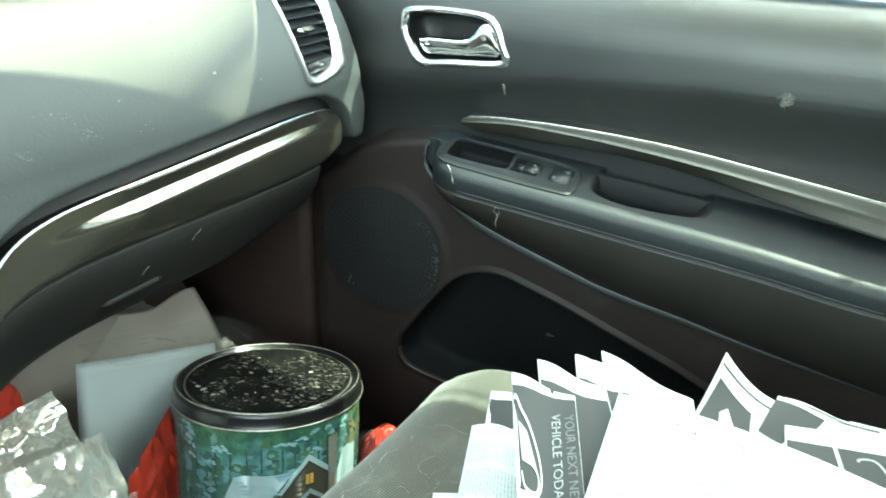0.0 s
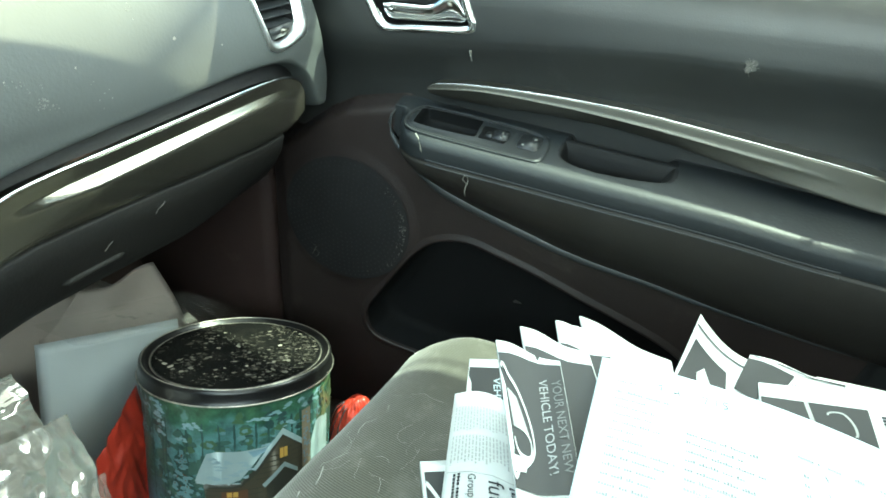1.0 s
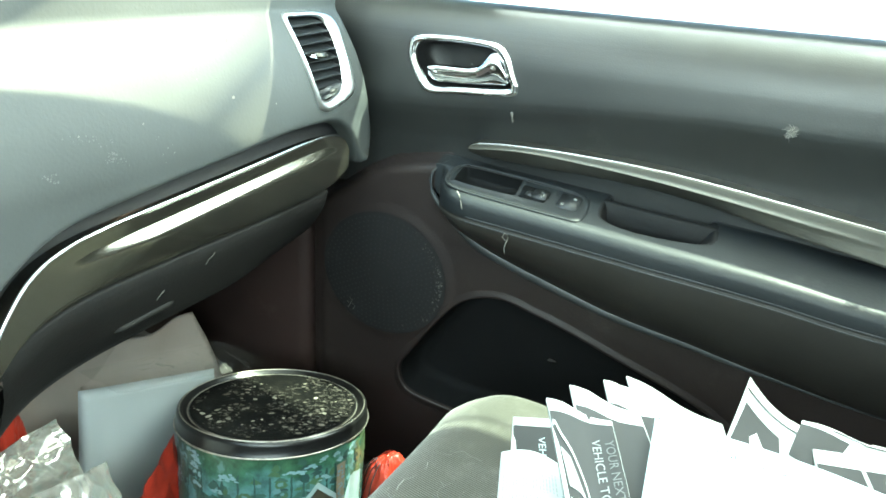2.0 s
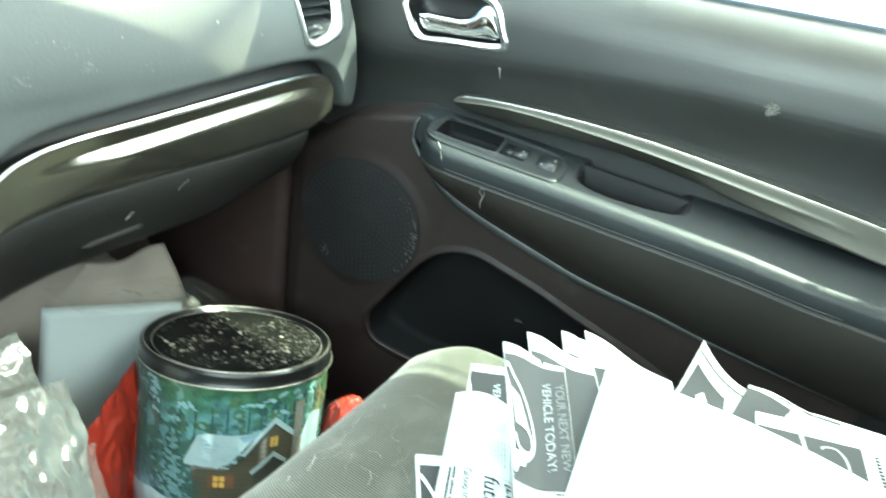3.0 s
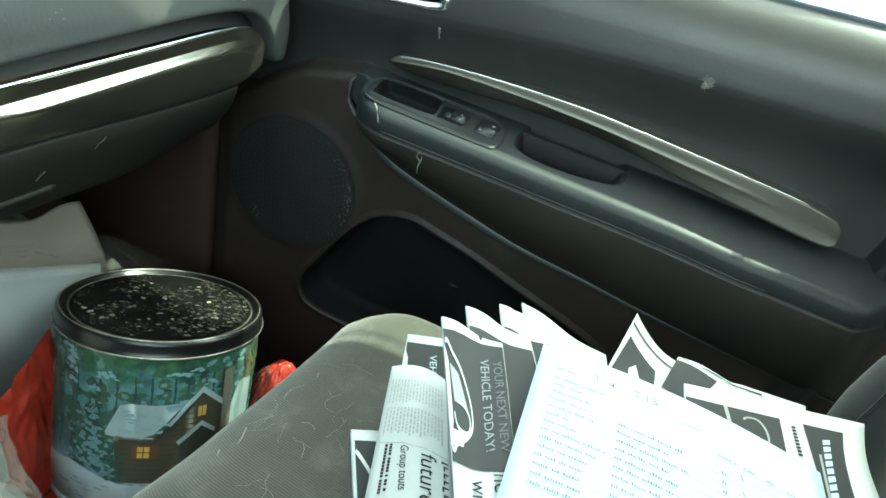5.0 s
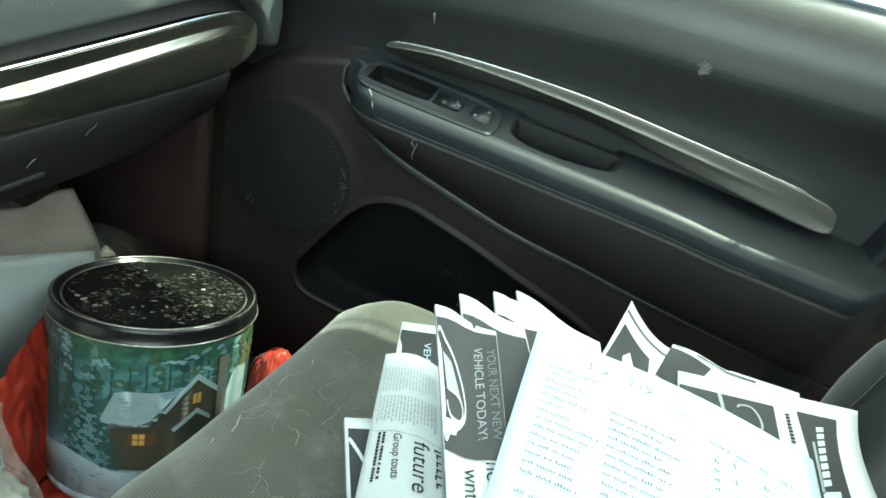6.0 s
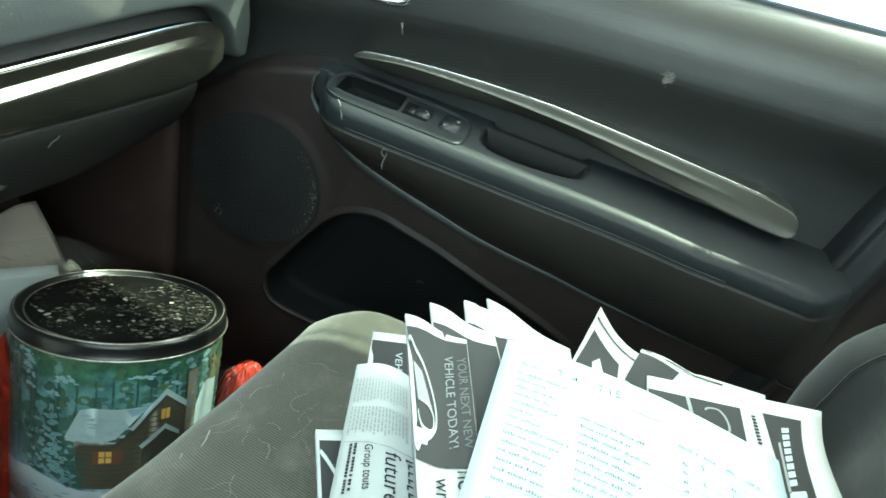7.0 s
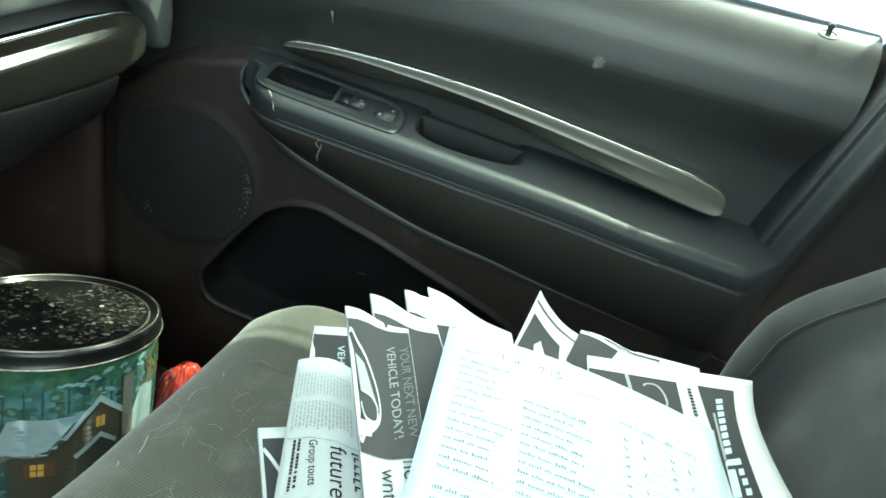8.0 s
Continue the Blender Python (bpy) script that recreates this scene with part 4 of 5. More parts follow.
rh = random.Random(11)
for k in range(34):
    x, y, a = rh.uniform(0.42, 0.72), rh.uniform(0.2, 0.35), rh.uniform(0, 6.3)
    n, pts = rh.randint(4, 8), []
    for i in range(n):
        pts.append((x, y, on_seat(x, y) + 0.003))
        a += rh.uniform(-0.7, 0.7)
        x, y = x + 0.006 * math.cos(a), min(0.362, y + 0.006 * math.sin(a))
    hair(pts, rh.choice((0.00012, 0.00016, 0.0002)))
for pts, r in (([(0.644, 0.341), (0.633, 0.337), (0.622, 0.339), (0.614, 0.346), (0.61, 0.353)], 0.0007), ([(0.619, 0.314), (0.612, 0.305), (0.603, 0.294), (0.592, 0.284), (0.586, 0.278)], 0.0006), ([(0.61, 0.353), (0.598, 0.354), (0.59, 0.352)], 0.0005),
               ([(0.508, 0.353), (0.519, 0.355), (0.533, 0.36)], 0.0008), ([(0.485, 0.36), (0.495, 0.364)], 0.0008), ([(0.465, 0.339), (0.474, 0.334), (0.485, 0.337), (0.492, 0.343), (0.491, 0.346)], 0.0003), ([(0.522, 0.291), (0.533, 0.294), (0.539, 0.299)], 0.0003), ([(0.461, 0.332), (0.454, 0.324), (0.448, 0.316)], 0.0005)):
    hair([(x, y, on_seat(x, y) + 0.0006) for x, y in pts], r)

# ---- the tin ----
AXIS = Vector((0.2079, 0.0936, 1.0)).normalized()
LID = Vector((0.7069, 0.6043, 0.3702))
T_R, T_H = 0.1255, 0.25
to_eye = (Vector((0.08, 0.09, 0.93)) - LID)
t_front = (to_eye - AXIS * to_eye.dot(AXIS)).normalized()
t_side = AXIS.cross(t_front).normalized()        # to the right as the camera sees it


def on_tin(angle, down, out=0.0):
    """A place on the tin's wall: angle in degrees to the right of the side that faces the driver, metres below the lid."""
    a = radians(angle)
    return LID - AXIS * down + (T_R + (1.5 * out + 0.00025 if out else 0.0)) * (math.cos(a) * t_front + math.sin(a) * t_side)


def turned(profile, n=64):
    return grid([[LID - AXIS * d + r * (math.cos(t) * t_front + math.sin(t) * t_side) for t in (2 * math.pi * k / n for k in range(n))] for r, d in profile], close=True)


tin = thing("popcorn_tin", LID - AXIS * T_H, "decorated snack tin with a dirty black lid leaning in the footwell", "tin")
# printed wall: dark firs and teal dusk above, snow below
mt = bpy.data.materials.new("tin_print")
mt.use_nodes = True
nt = mt.node_tree
L, N = nt.links.new, nt.nodes.new
p = nt.nodes["Principled BSDF"]
p.inputs["Roughness"].default_value, p.inputs["Metallic"].default_value = 0.28, 0.1
co = N("ShaderNodeTexCoord").outputs["Object"]
dot = N("ShaderNodeVectorMath")
dot.operation = "DOT_PRODUCT"
dot.inputs[1].default_value = AXIS
L(co, dot.inputs[0])
low = LID.dot(AXIS) - T_H
mr = N("ShaderNodeMapRange")
mr.inputs[1].default_value, mr.inputs[2].default_value = low, low + T_H
L(dot.outputs["Value"], mr.inputs[0])
wob = N("ShaderNodeTexNoise")
wob.inputs["Scale"].default_value, wob.inputs["Detail"].default_value = 22, 6
L(co, wob.inputs["Vector"])
add = N("ShaderNodeMath")
add.operation = "MULTIPLY_ADD"
add.inputs[1].default_value, add.inputs[2].default_value = 0.35, -0.175
L(wob.outputs[0], add.inputs[0])
sm = N("ShaderNodeMath")
L(mr.outputs[0], sm.inputs[0]), L(add.outputs[0], sm.inputs[1])
rp = N("ShaderNodeValToRGB")
els = rp.color_ramp.elements
els[0].position, els[0].color = 0.0, (0.35, 0.42, 0.45, 1)
els[1].position, els[1].color = 1.0, (0.06, 0.12, 0.06, 1)
for pos, c in ((0.14, (0.38, 0.47, 0.52, 1)), (0.24, (0.14, 0.24, 0.3, 1)), (0.38, (0.05, 0.1, 0.105, 1)), (0.62, (0.065, 0.15, 0.155, 1)), (0.78, (0.075, 0.17, 0.17, 1)), (0.86, (0.035, 0.10, 0.06, 1))):
    e = els.new(pos)
    e.color = c
L(sm.outputs[0], rp.inputs[0])
tree = N("ShaderNodeTexNoise")
tree.inputs["Scale"].default_value, tree.inputs["Detail"].default_value, tree.inputs["Roughness"].default_value = 55, 7, 0.65
L(co, tree.inputs["Vector"])
tr = N("ShaderNodeMapRange")
tr.inputs[1].default_value, tr.inputs[2].default_value, tr.inputs[3].default_value, tr.inputs[4].default_value = 0.35, 0.65, 0.6, 1.4
L(tree.outputs[0], tr.inputs[0])
mul = N("ShaderNodeMix")
mul.data_type, mul.blend_type = "RGBA", "MULTIPLY"
mul.inputs[0].default_value = 1.0
L(rp.outputs[0], mul.inputs[6]), L(tr.outputs[0], mul.inputs[7])
sn = N("ShaderNodeTexNoise")
sn.inputs["Scale"].default_value, sn.inputs["Detail"].default_value = 60, 3
L(co, sn.inputs["Vector"])
sr = N("ShaderNodeMapRange")
sr.inputs[1].default_value, sr.inputs[2].default_value, sr.inputs[4].default_value = 0.62, 0.72, 0.5
L(sn.outputs[0], sr.inputs[0])
mx = N("ShaderNodeMix")
mx.data_type = "RGBA"
L(sr.outputs[0], mx.inputs[0]), L(mul.outputs[2], mx.inputs[6])
mx.inputs[7].default_value = (0.15, 0.27, 0.28, 1)
L(mx.outputs[2], p.inputs["Base Color"])
body = part("body", turned([(T_R, 0.012), (T_R, 0.03), (T_R, 0.08), (T_R, 0.15), (T_R, T_H - 0.012), (T_R + 0.0015, T_H - 0.009), (T_R + 0.0015, T_H - 0.003), (T_R - 0.002, T_H), (0.01, T_H - 0.004)]), mt, tin, "printed winter cabin scene in teal, green and snow white")
lid = part("lid", turned([(T_R + 0.0035, 0.021), (T_R + 0.0042, 0.019), (T_R + 0.0035, 0.0175), (T_R + 0.002, 0.014), (T_R + 0.002, 0.006), (T_R + 0.0015, 0.002), (T_R - 0.001, 0.0), (T_R - 0.004, 0.0), (T_R - 0.006, 0.002), (T_R - 0.008, 0.006), (T_R - 0.011, 0.0065), (T_R - 0.014, 0.0045), (0.06, 0.0045), (0.002, 0.004)]), M["tin_black"], tin, "scratched black metal lid covered in ash and crumbs")
for rr, d, w in ((T_R - 0.002, 0.0, 0.0009), (T_R - 0.0125, 0.0048, 0.0009), (T_R + 0.0042, 0.0195, 0.0011)):
    part("rim", tube([LID - AXIS * d + rr * (math.cos(t) * t_front + math.sin(t) * t_side) for t in (2 * math.pi * k / 72 for k in range(72))], w, 6, True), M["tin_rim"], lid, "worn bare metal rim")
# ash and crumbs: a dusty skin and loose flakes
M["ash"] = material("ash_skin", (0.004, 0.004, 0.0038), 0.9, spec=0.05, grain=250, bump=0.8, vary=0.6, stain=0.8, stain_color=(0.01, 0.0093, 0.008), stain_scale=26, stain_at=0.52)
part("ash_skin", turned([(T_R - 0.0145, 0.0036), (0.06, 0.0034), (0.002, 0.003)], 48), M["ash"], lid)
bm = bmesh.new()
rf = random.Random(5)
for k in range(2600):
    rad, t = (T_R - 0.017) * math.sqrt(rf.random()), rf.uniform(0, 6.283)
    thin = noise.noise((rad * 26 * math.cos(t), rad * 26 * math.sin(t), 3.3)) + 0.25 * math.sin(t)
    if thin < 0.4 * rf.random() - 0.4:
        continue
    c = LID - AXIS * 0.0028 + rad * (math.cos(t) * t_front + math.sin(t) * t_side)
    s = rf.choice((0.0005, 0.0006, 0.0007, 0.0008, 0.0009, 0.001, 0.0012, 0.0015, 0.002, 0.0028)) * rf.uniform(0.7, 1.3)
    q, long = rf.uniform(0, 6.3), rf.uniform(1.0, 1.9)
    vs = [bm.verts.new(c + s * rf.uniform(0.45, 1.15) * (math.cos(q + a) * t_front + long * math.sin(q + a) * t_side) + AXIS * rf.uniform(0.0003, 0.0012)) for a in (0, 1.2, 2.4, 3.7, 5)]
    bm.faces.new(vs)
tagged(part("flake", bm, M["flake"], lid, flat=True), kind="stuff")
for k in range(26):
    rad, t = (T_R - 0.022) * math.sqrt(rf.random()), rf.gauss(0.2, 1.3)
    c = LID - AXIS * 0.0024 + rad * (math.cos(t) * t_front + math.sin(t) * t_side)
    s, q0 = rf.uniform(0.0018, 0.0042), rf.uniform(0, 3.1)
    bm = bmesh.new()
    bm.faces.new([bm.verts.new(c + s * rf.uniform(0.55, 1.15) * (math.cos(q) * (math.cos(q0) * t_front + math.sin(q0) * t_side) + 1.5 * math.sin(q) * (math.cos(q0) * t_side - math.sin(q0) * t_front)) + AXIS * rf.uniform(0.0002, 0.001)) for q in (0, 0.7, 1.5, 2.3, 3.1, 3.9, 4.7, 5.5)])
    part("crumb", bm, M["crumb"] if k % 4 else M["pale"], lid, flat=True)
# picture of the cabin, laid on the wall
def printed(name, poly, mat, out=0.0004):
    """A flat-coloured piece of the picture: corners in degrees round the tin and metres below the lid."""
    pts = []
    for (a, d), (b, e) in zip(poly, poly[1:] + poly[:1]):
        n = max(1, int(max(abs(b - a) / 4, abs(e - d) / 0.02)))
        pts += [(a + (b - a) * i / n, d + (e - d) * i / n) for i in range(n)]
    bm = bmesh.new()
    f = bm.faces.new([bm.verts.new((a * 0.01, d, 0)) for a, d in pts])
    bmesh.ops.triangulate(bm, faces=[f])
    for cut in range(-20, 21):
        bmesh.ops.bisect_plane(bm, geom=bm.verts[:] + bm.edges[:] + bm.faces[:], plane_co=(cut * 0.04, 0, 0), plane_no=(1, 0, 0))
    for v in bm.verts:
        v.co = on_tin(v.co.x * 100, v.co.y, out)
    return part(name, bm, mat, body)


def tint(name, c, vary=0.3):
    return material(name, c, 0.3, grain=120, bump=0.0, vary=vary)


P = {k: tint("print_" + k, c) for k, c in dict(snow=(0.23, 0.3, 0.31), shade=(0.13, 0.21, 0.26), wood=(0.05, 0.046, 0.032), dark=(0.034, 0.035, 0.028), glow=(0.4, 0.25, 0.06), shutter=(0.09, 0.045, 0.025), chimney=(0.19, 0.16, 0.115),
                                                     deep=(0.022, 0.052, 0.05), fir=(0.038, 0.088, 0.07), moss=(0.05, 0.1, 0.05), frost=(0.1, 0.185, 0.2), hoar=(0.17, 0.27, 0.295), glaze=(0.2, 0.28, 0.31), leaf=(0.07, 0.1, 0.05), pine=(0.022, 0.06, 0.052), ground=(0.27, 0.34, 0.37)).items()}


def dabs(name, spots, mat, out, seed):
    """Many small strokes of one colour of the picture: (angle, depth, half width in degrees, half height)."""
    rr, bm = random.Random(seed), bmesh.new()
    for a, d, w, h in spots:
        if 0.027 < d < T_H - 0.015:
            rim = [bm.verts.new(on_tin(a + w * rr.uniform(0.5, 1.2) * math.cos(q), d + h * rr.uniform(0.5, 1.2) * math.sin(q) + 0.35 * h * abs(math.cos(q)), out)) for q in (0, 0.9, 1.9, 3.1, 4.2, 5.3)]
            hub = bm.verts.new(on_tin(a, d + 0.2 * h, out))
            for k in range(6):
                bm.faces.new((hub, rim[k], rim[(k + 1) % 6]))
    return tagged(part(name, bm, mat, body, flat=True), kind="stuff")


rp = random.Random(31)
deep, mid, light, frost = [], [], [], []
for k in range(22):
    a0, d0, hgt = -95 + 8.6 * k + rp.uniform(-3, 3), rp.uniform(0.015, 0.06), rp.uniform(0.09, 0.14)
    for i in range(44):
        s = rp.random() ** 0.7
        half = (1.5 + 8 * s) * (0.75 + 0.35 * math.sin(s * 22))
        spot = (a0 + rp.uniform(-1, 1) * half, d0 + hgt * s, rp.uniform(1.8, 5.0), rp.uniform(0.003, 0.0075))
        if i < 16:
            deep.append(spot)
        elif i < 28:
            mid.append(spot)
        elif i < 38:
            (light if spot[1] < 0.085 and spot[0] > -30 else mid).append(spot)
        elif i < 41:
            frost.append((spot[0], spot[1], 0.6 * spot[2], 0.6 * spot[3]))
dabs("fir_shade", deep, P["deep"], 0.00015, 1)
dabs("fir_bough", mid, P["fir"], 0.0002, 2)
dabs("moss_bough", light, P["moss"], 0.00025, 3)
dabs("bough_snow", frost, P["frost"], 0.0003, 4)
trunks = []
for k in range(15):
    a0 = -80 + 10 * k + rp.uniform(-4, 4)
    trunks += [(a0 + 0.3 * math.sin(i), 0.05 + 0.011 * i, rp.uniform(0.5, 1.1), 0.008) for i in range(11)]
dabs("fir_trunk", trunks, P["pine"], 0.00028, 18)
clumps = []
for k in range(30):
    a0, d0 = rp.uniform(-75, 60), 0.026 + 0.055 * rp.random() ** 1.2
    for n in range(7):
        q = rp.uniform(-1, 1)
        clumps.append((a0 + 3.0 * q, d0 + 0.003 * q * q + rp.gauss(0, 0.0011), rp.uniform(1.0, 2.2), rp.uniform(0.0012, 0.0026)))
dabs("snow_clump", clumps, P["hoar"], 0.00035, 5)
printed("snow_ground", [(-80, 0.192), (-58, 0.184), (-46, 0.179), (-33, 0.184), (-17, 0.194), (2, 0.197), (30, 0.2), (60, 0.19), (60, T_H - 0.013), (-80, T_H - 0.013)], P["ground"], 0.0004)
dabs("drift_shade", [(rp.uniform(-75, 40), rp.uniform(0.2, 0.235), rp.uniform(2, 4), rp.uniform(0.001, 0.0022)) for k in range(40)], P["shade"], 0.0006, 15)
printed("cabin_wall", [(-20, 0.128), (2, 0.127), (10, 0.108), (25, 0.07), (39, 0.097), (40, 0.185), (12, 0.192), (-17, 0.191)], P["wood"], 0.0005)
for k in range(8):
    d = 0.136 + 0.007 * k
    printed("log_joint", [(-19, d), (13, d + 0.0015), (13, d + 0.0026), (-19, d + 0.001)], P["dark"], 0.0007)
for k in range(6):
    d = 0.09 + 0.007 * k
    printed("log_joint", [(max(9, 20 - 2.6 * k), d), (39, d + 0.001), (39, d + 0.002), (max(9, 20 - 2.6 * k), d + 0.001)], P["dark"], 0.0007)
printed("eave_shade", [(-20, 0.127), (0, 0.1265), (9, 0.11), (9, 0.116), (1, 0.133), (-20, 0.134)], P["dark"], 0.0008)
printed("cabin_roof", [(-25, 0.1245), (-22, 0.108), (-17.7, 0.085), (-12, 0.0815), (2, 0.0825), (16, 0.081), (8, 0.103), (0.5, 0.1225), (-5, 0.1265), (-14, 0.1275)], P["snow"], 0.0009)
dabs("roof_edge", [(-24 + 2.1 * k + rp.uniform(-0.8, 0.8), 0.1255 + rp.uniform(-0.0015, 0.002), rp.uniform(1.2, 2.6), rp.uniform(0.001, 0.0024)) for k in range(12)], P["snow"], 0.001, 19)
dabs("wall_bough", [(rp.choice((rp.gauss(-18, 2.2), rp.gauss(38, 2))), rp.uniform(0.14, 0.19), rp.uniform(1, 2.4), rp.uniform(0.002, 0.005)) for k in range(44)], P["pine"], 0.001, 20)
dabs("roof_tint", [(rp.uniform(-16, 6), rp.uniform(0.09, 0.12), rp.uniform(1.5, 4), rp.uniform(0.001, 0.003)) for k in range(24)], P["glaze"], 0.0011, 16)
printed("roof_shade", [(5, 0.084), (15, 0.083), (20, 0.073), (16, 0.087), (8, 0.093)], P["shade"], 0.0011)
printed("gable_snow", [(7, 0.11), (16, 0.083), (25, 0.061), (40, 0.09), (40, 0.098), (25, 0.07), (17, 0.089), (9, 0.112)], P["snow"], 0.0013)
printed("gable_line", [(2, 0.125), (9, 0.112), (17, 0.089), (25, 0.07), (25, 0.073), (18, 0.093), (10, 0.116), (3, 0.128)], P["dark"], 0.0014)
printed("porch_snow", [(12.5, 0.134), (26, 0.11), (35, 0.126), (35, 0.132), (26, 0.117), (14, 0.139)], P["snow"], 0.0013)
printed("porch_shade", [(15, 0.139), (26, 0.119), (35, 0.133), (36, 0.185), (17, 0.19)], P["dark"], 0.0009)
printed("chimney", [(38, 0.047), (45, 0.046), (45, 0.13), (38.5, 0.13)], P["chimney"], 0.0015)
dabs("chimney_stone", [(rp.uniform(38.8, 44.4), rp.uniform(0.05, 0.127), 0.8, 0.0016) for k in range(45)], P["shade"], 0.0018, 6)
printed("shutter", [(-10, 0.138), (4.5, 0.137), (4.5, 0.156), (-10, 0.157)], P["shutter"], 0.0009)
for a in (-7, -3.6):
    for d in (0.139, 0.1475):
        printed("window_glow", [(a, d), (a + 2.8, d), (a + 2.8, d + 0.007), (a, d + 0.007)], P["glow"], 0.0012)
for a in (23.2, 25.8):
    printed("window_glow", [(a, 0.089), (a + 2.2, 0.089), (a + 2.2, 0.103), (a, 0.103)], P["glow"], 0.0012)
printed("snow_bank", [(46, 0.1), (51, 0.075), (58, 0.072), (66, 0.08), (66, 0.135), (46, 0.135)], P["snow"], 0.0008)
dabs("birch_leaf", [(rp.uniform(57, 78), rp.uniform(0.027, 0.075), rp.uniform(1, 3), rp.uniform(0.002, 0.006)) for k in range(70)], P["leaf"], 0.0009, 17)
pine, hoar, bulbs = [], [], []
for i in range(340):
    s = rp.random() ** 0.6
    half = (0.6 + 12 * s) * (0.7 + 0.3 * math.sin(s * 34))
    spot = [-33 + rp.uniform(-1, 1) * half, 0.077 + 0.1 * s, rp.uniform(1.4, 3.0), rp.uniform(0.002, 0.004)]
    (hoar if i % 4 == 0 else pine).append(spot)
    if i % 9 == 0:
        bulbs.append((spot[0], spot[1], 0.6, 0.0012))
dabs("christmas_tree", pine, P["pine"], 0.0006, 8)
dabs("tree_snow", hoar, P["frost"], 0.0008, 9)
dabs("tree_light", bulbs, P["shutter"], 0.0012, 10)

# ---- papers on the seat ----
pile_z = 0.43
for k in range(6):
    a = [(-0.02, 0.0, 0.01), (0.01, 0.01, -0.02), (0.0, -0.01, 0.015), (0.015, 0.0, 0.0), (-0.01, 0.01, -0.01), (0.0, 0.0, 0.01)][k]
    nw = box((0.39 + a[0], -0.13 + a[1], pile_z + 0.0005), (0.585 + a[0] * 0.5, 0.14 + a[1], pile_z + 0.0205), 0.006)
    tagged(part("folded_newspaper", nw, M["news"]), "folded newspaper lying in a pile on the seat", "newspaper", group="pile of newspapers")
    pile_z += 0.0212


def surface(c00, c10, c11, c01, curl=None):
    a, b, c, d = (Vector(p) for p in (c00, c10, c11, c01))

    def at(u, v):
        q = a.lerp(b, u).lerp(d.lerp(c, u), v)
        return q + (Vector(curl(u, v)) if curl else Vector())
    return at


def leaf(name, at, mat, label, category, thickness=0.0012, n=14):
    bm = grid([[at(i / n, j / n) for i in range(n + 1)] for j in range(n + 1)])
    for f in bm.faces:
        f.normal_update()
    if sum(f.normal.z for f in bm.faces) < 0:
        bmesh.ops.reverse_faces(bm, faces=bm.faces[:])
    r = bmesh.ops.extrude_face_region(bm, geom=bm.faces[:])
    bmesh.ops.translate(bm, verts=[v for v in r["geom"] if isinstance(v, bmesh.types.BMVert)], vec=(0, 0, -thickness))
    return tagged(part(name, bm, mat), label, category)


def patch(name, at, poly, mat, parent, up=0.0006, n=6):
    """Ink on a leaf: a polygon of four corners in the leaf's own measure."""
    a, b, c, d = (Vector((*q, 0)) for q in poly)
    rows = []
    for j in range(n + 1):
        row = []
        for i in range(n + 1):
            q = a.lerp(b, i / n).lerp(d.lerp(c, i / n), j / n)
            row.append(at(q.x, q.y) + Vector((0, 0, up)))
        rows.append(row)
    return part(name, grid(rows), mat, parent)


def lettering(name, text, at, origin, along, down, mat, parent, up=0.0009):
    """Words on a leaf, in the leaf's own measure: origin, the way from the first letter to the end of the last, and letter height."""
    cu = bpy.data.curves.new("words", "FONT")
    cu.body, cu.size = text, 1.0
    ob = bpy.data.objects.new("words", cu)
    me = ob.to_mesh()
    bm = bmesh.new()
    bm.from_mesh(me)
    ob.to_mesh_clear()
    bpy.data.objects.remove(ob)
    bpy.data.curves.remove(cu)
    o, a, d = Vector(origin), Vector(along), Vector(down)
    reach = max(v.co.x for v in bm.verts)
    for v in bm.verts:
        q = o + a * v.co.x / reach - d * v.co.y
        v.co = at(q.x, q.y) + Vector((0, 0, up))
    return part(name, bm, mat, parent, flat=True)


def ribbon(name, at, line, width, mat, parent, up=0.0012):
    """A drawn line of some width on a leaf."""
    pts, rows = smooth([(a, b, 0) for a, b in line], 5)[: (len(line) - 1) * 5 + 1], []
    for k, p in enumerate(pts):
        d = (pts[min(k + 1, len(pts) - 1)] - pts[max(k - 1, 0)]).normalized()
        n = Vector((-d.y, d.x, 0)) * width * 0.5
        rows.append([at(*(p + n).xy) + Vector((0, 0, up)), at(*(p - n).xy) + Vector((0, 0, up))])
    return part(name, grid(rows), mat, parent)


def car_picture(at, nw, a, b, c, d):
    """A pale car from the side, cut by the page's edge: strips of body, window line and mirror between the depths a to d."""
    h = d - a
    patch("car_body", at, ((0.0, a), (0.05, a + 0.2 * h), (0.06, a + 0.8 * h), (0.0, d)), M["news"], nw, 0.0009)
    patch("car_window", at, ((0.07, a + 0.22 * h), (0.2, a + 0.3 * h), (b, a + 0.62 * h), (0.1, a + 0.6 * h)), M["halftone"], nw, 0.0009)
    patch("car_bonnet", at, ((0.0, a + 0.86 * h), (0.26, a + 0.85 * h), (0.2, d - 0.03 * h), (0.0, d)), M["news"], nw, 0.001)
    ribbon("car_line", at, [(0.02, a), (0.13, a + 0.1 * h), (0.26, a + 0.26 * h), (c, a + 0.52 * h), (c + 0.01, a + 0.74 * h), (0.28, a + 0.87 * h), (0.12, d - 0.05 * h), (0.01, d - 0.03 * h)], 0.022, M["news"], nw)
    ribbon("car_mirror", at, [(0.15, a + 0.59 * h), (0.28, a + 0.61 * h), (0.345, a + 0.7 * h), (0.3, a + 0.83 * h), (0.14, a + 0.83 * h), (0.09, a + 0.7 * h)], 0.016, M["news"], nw)


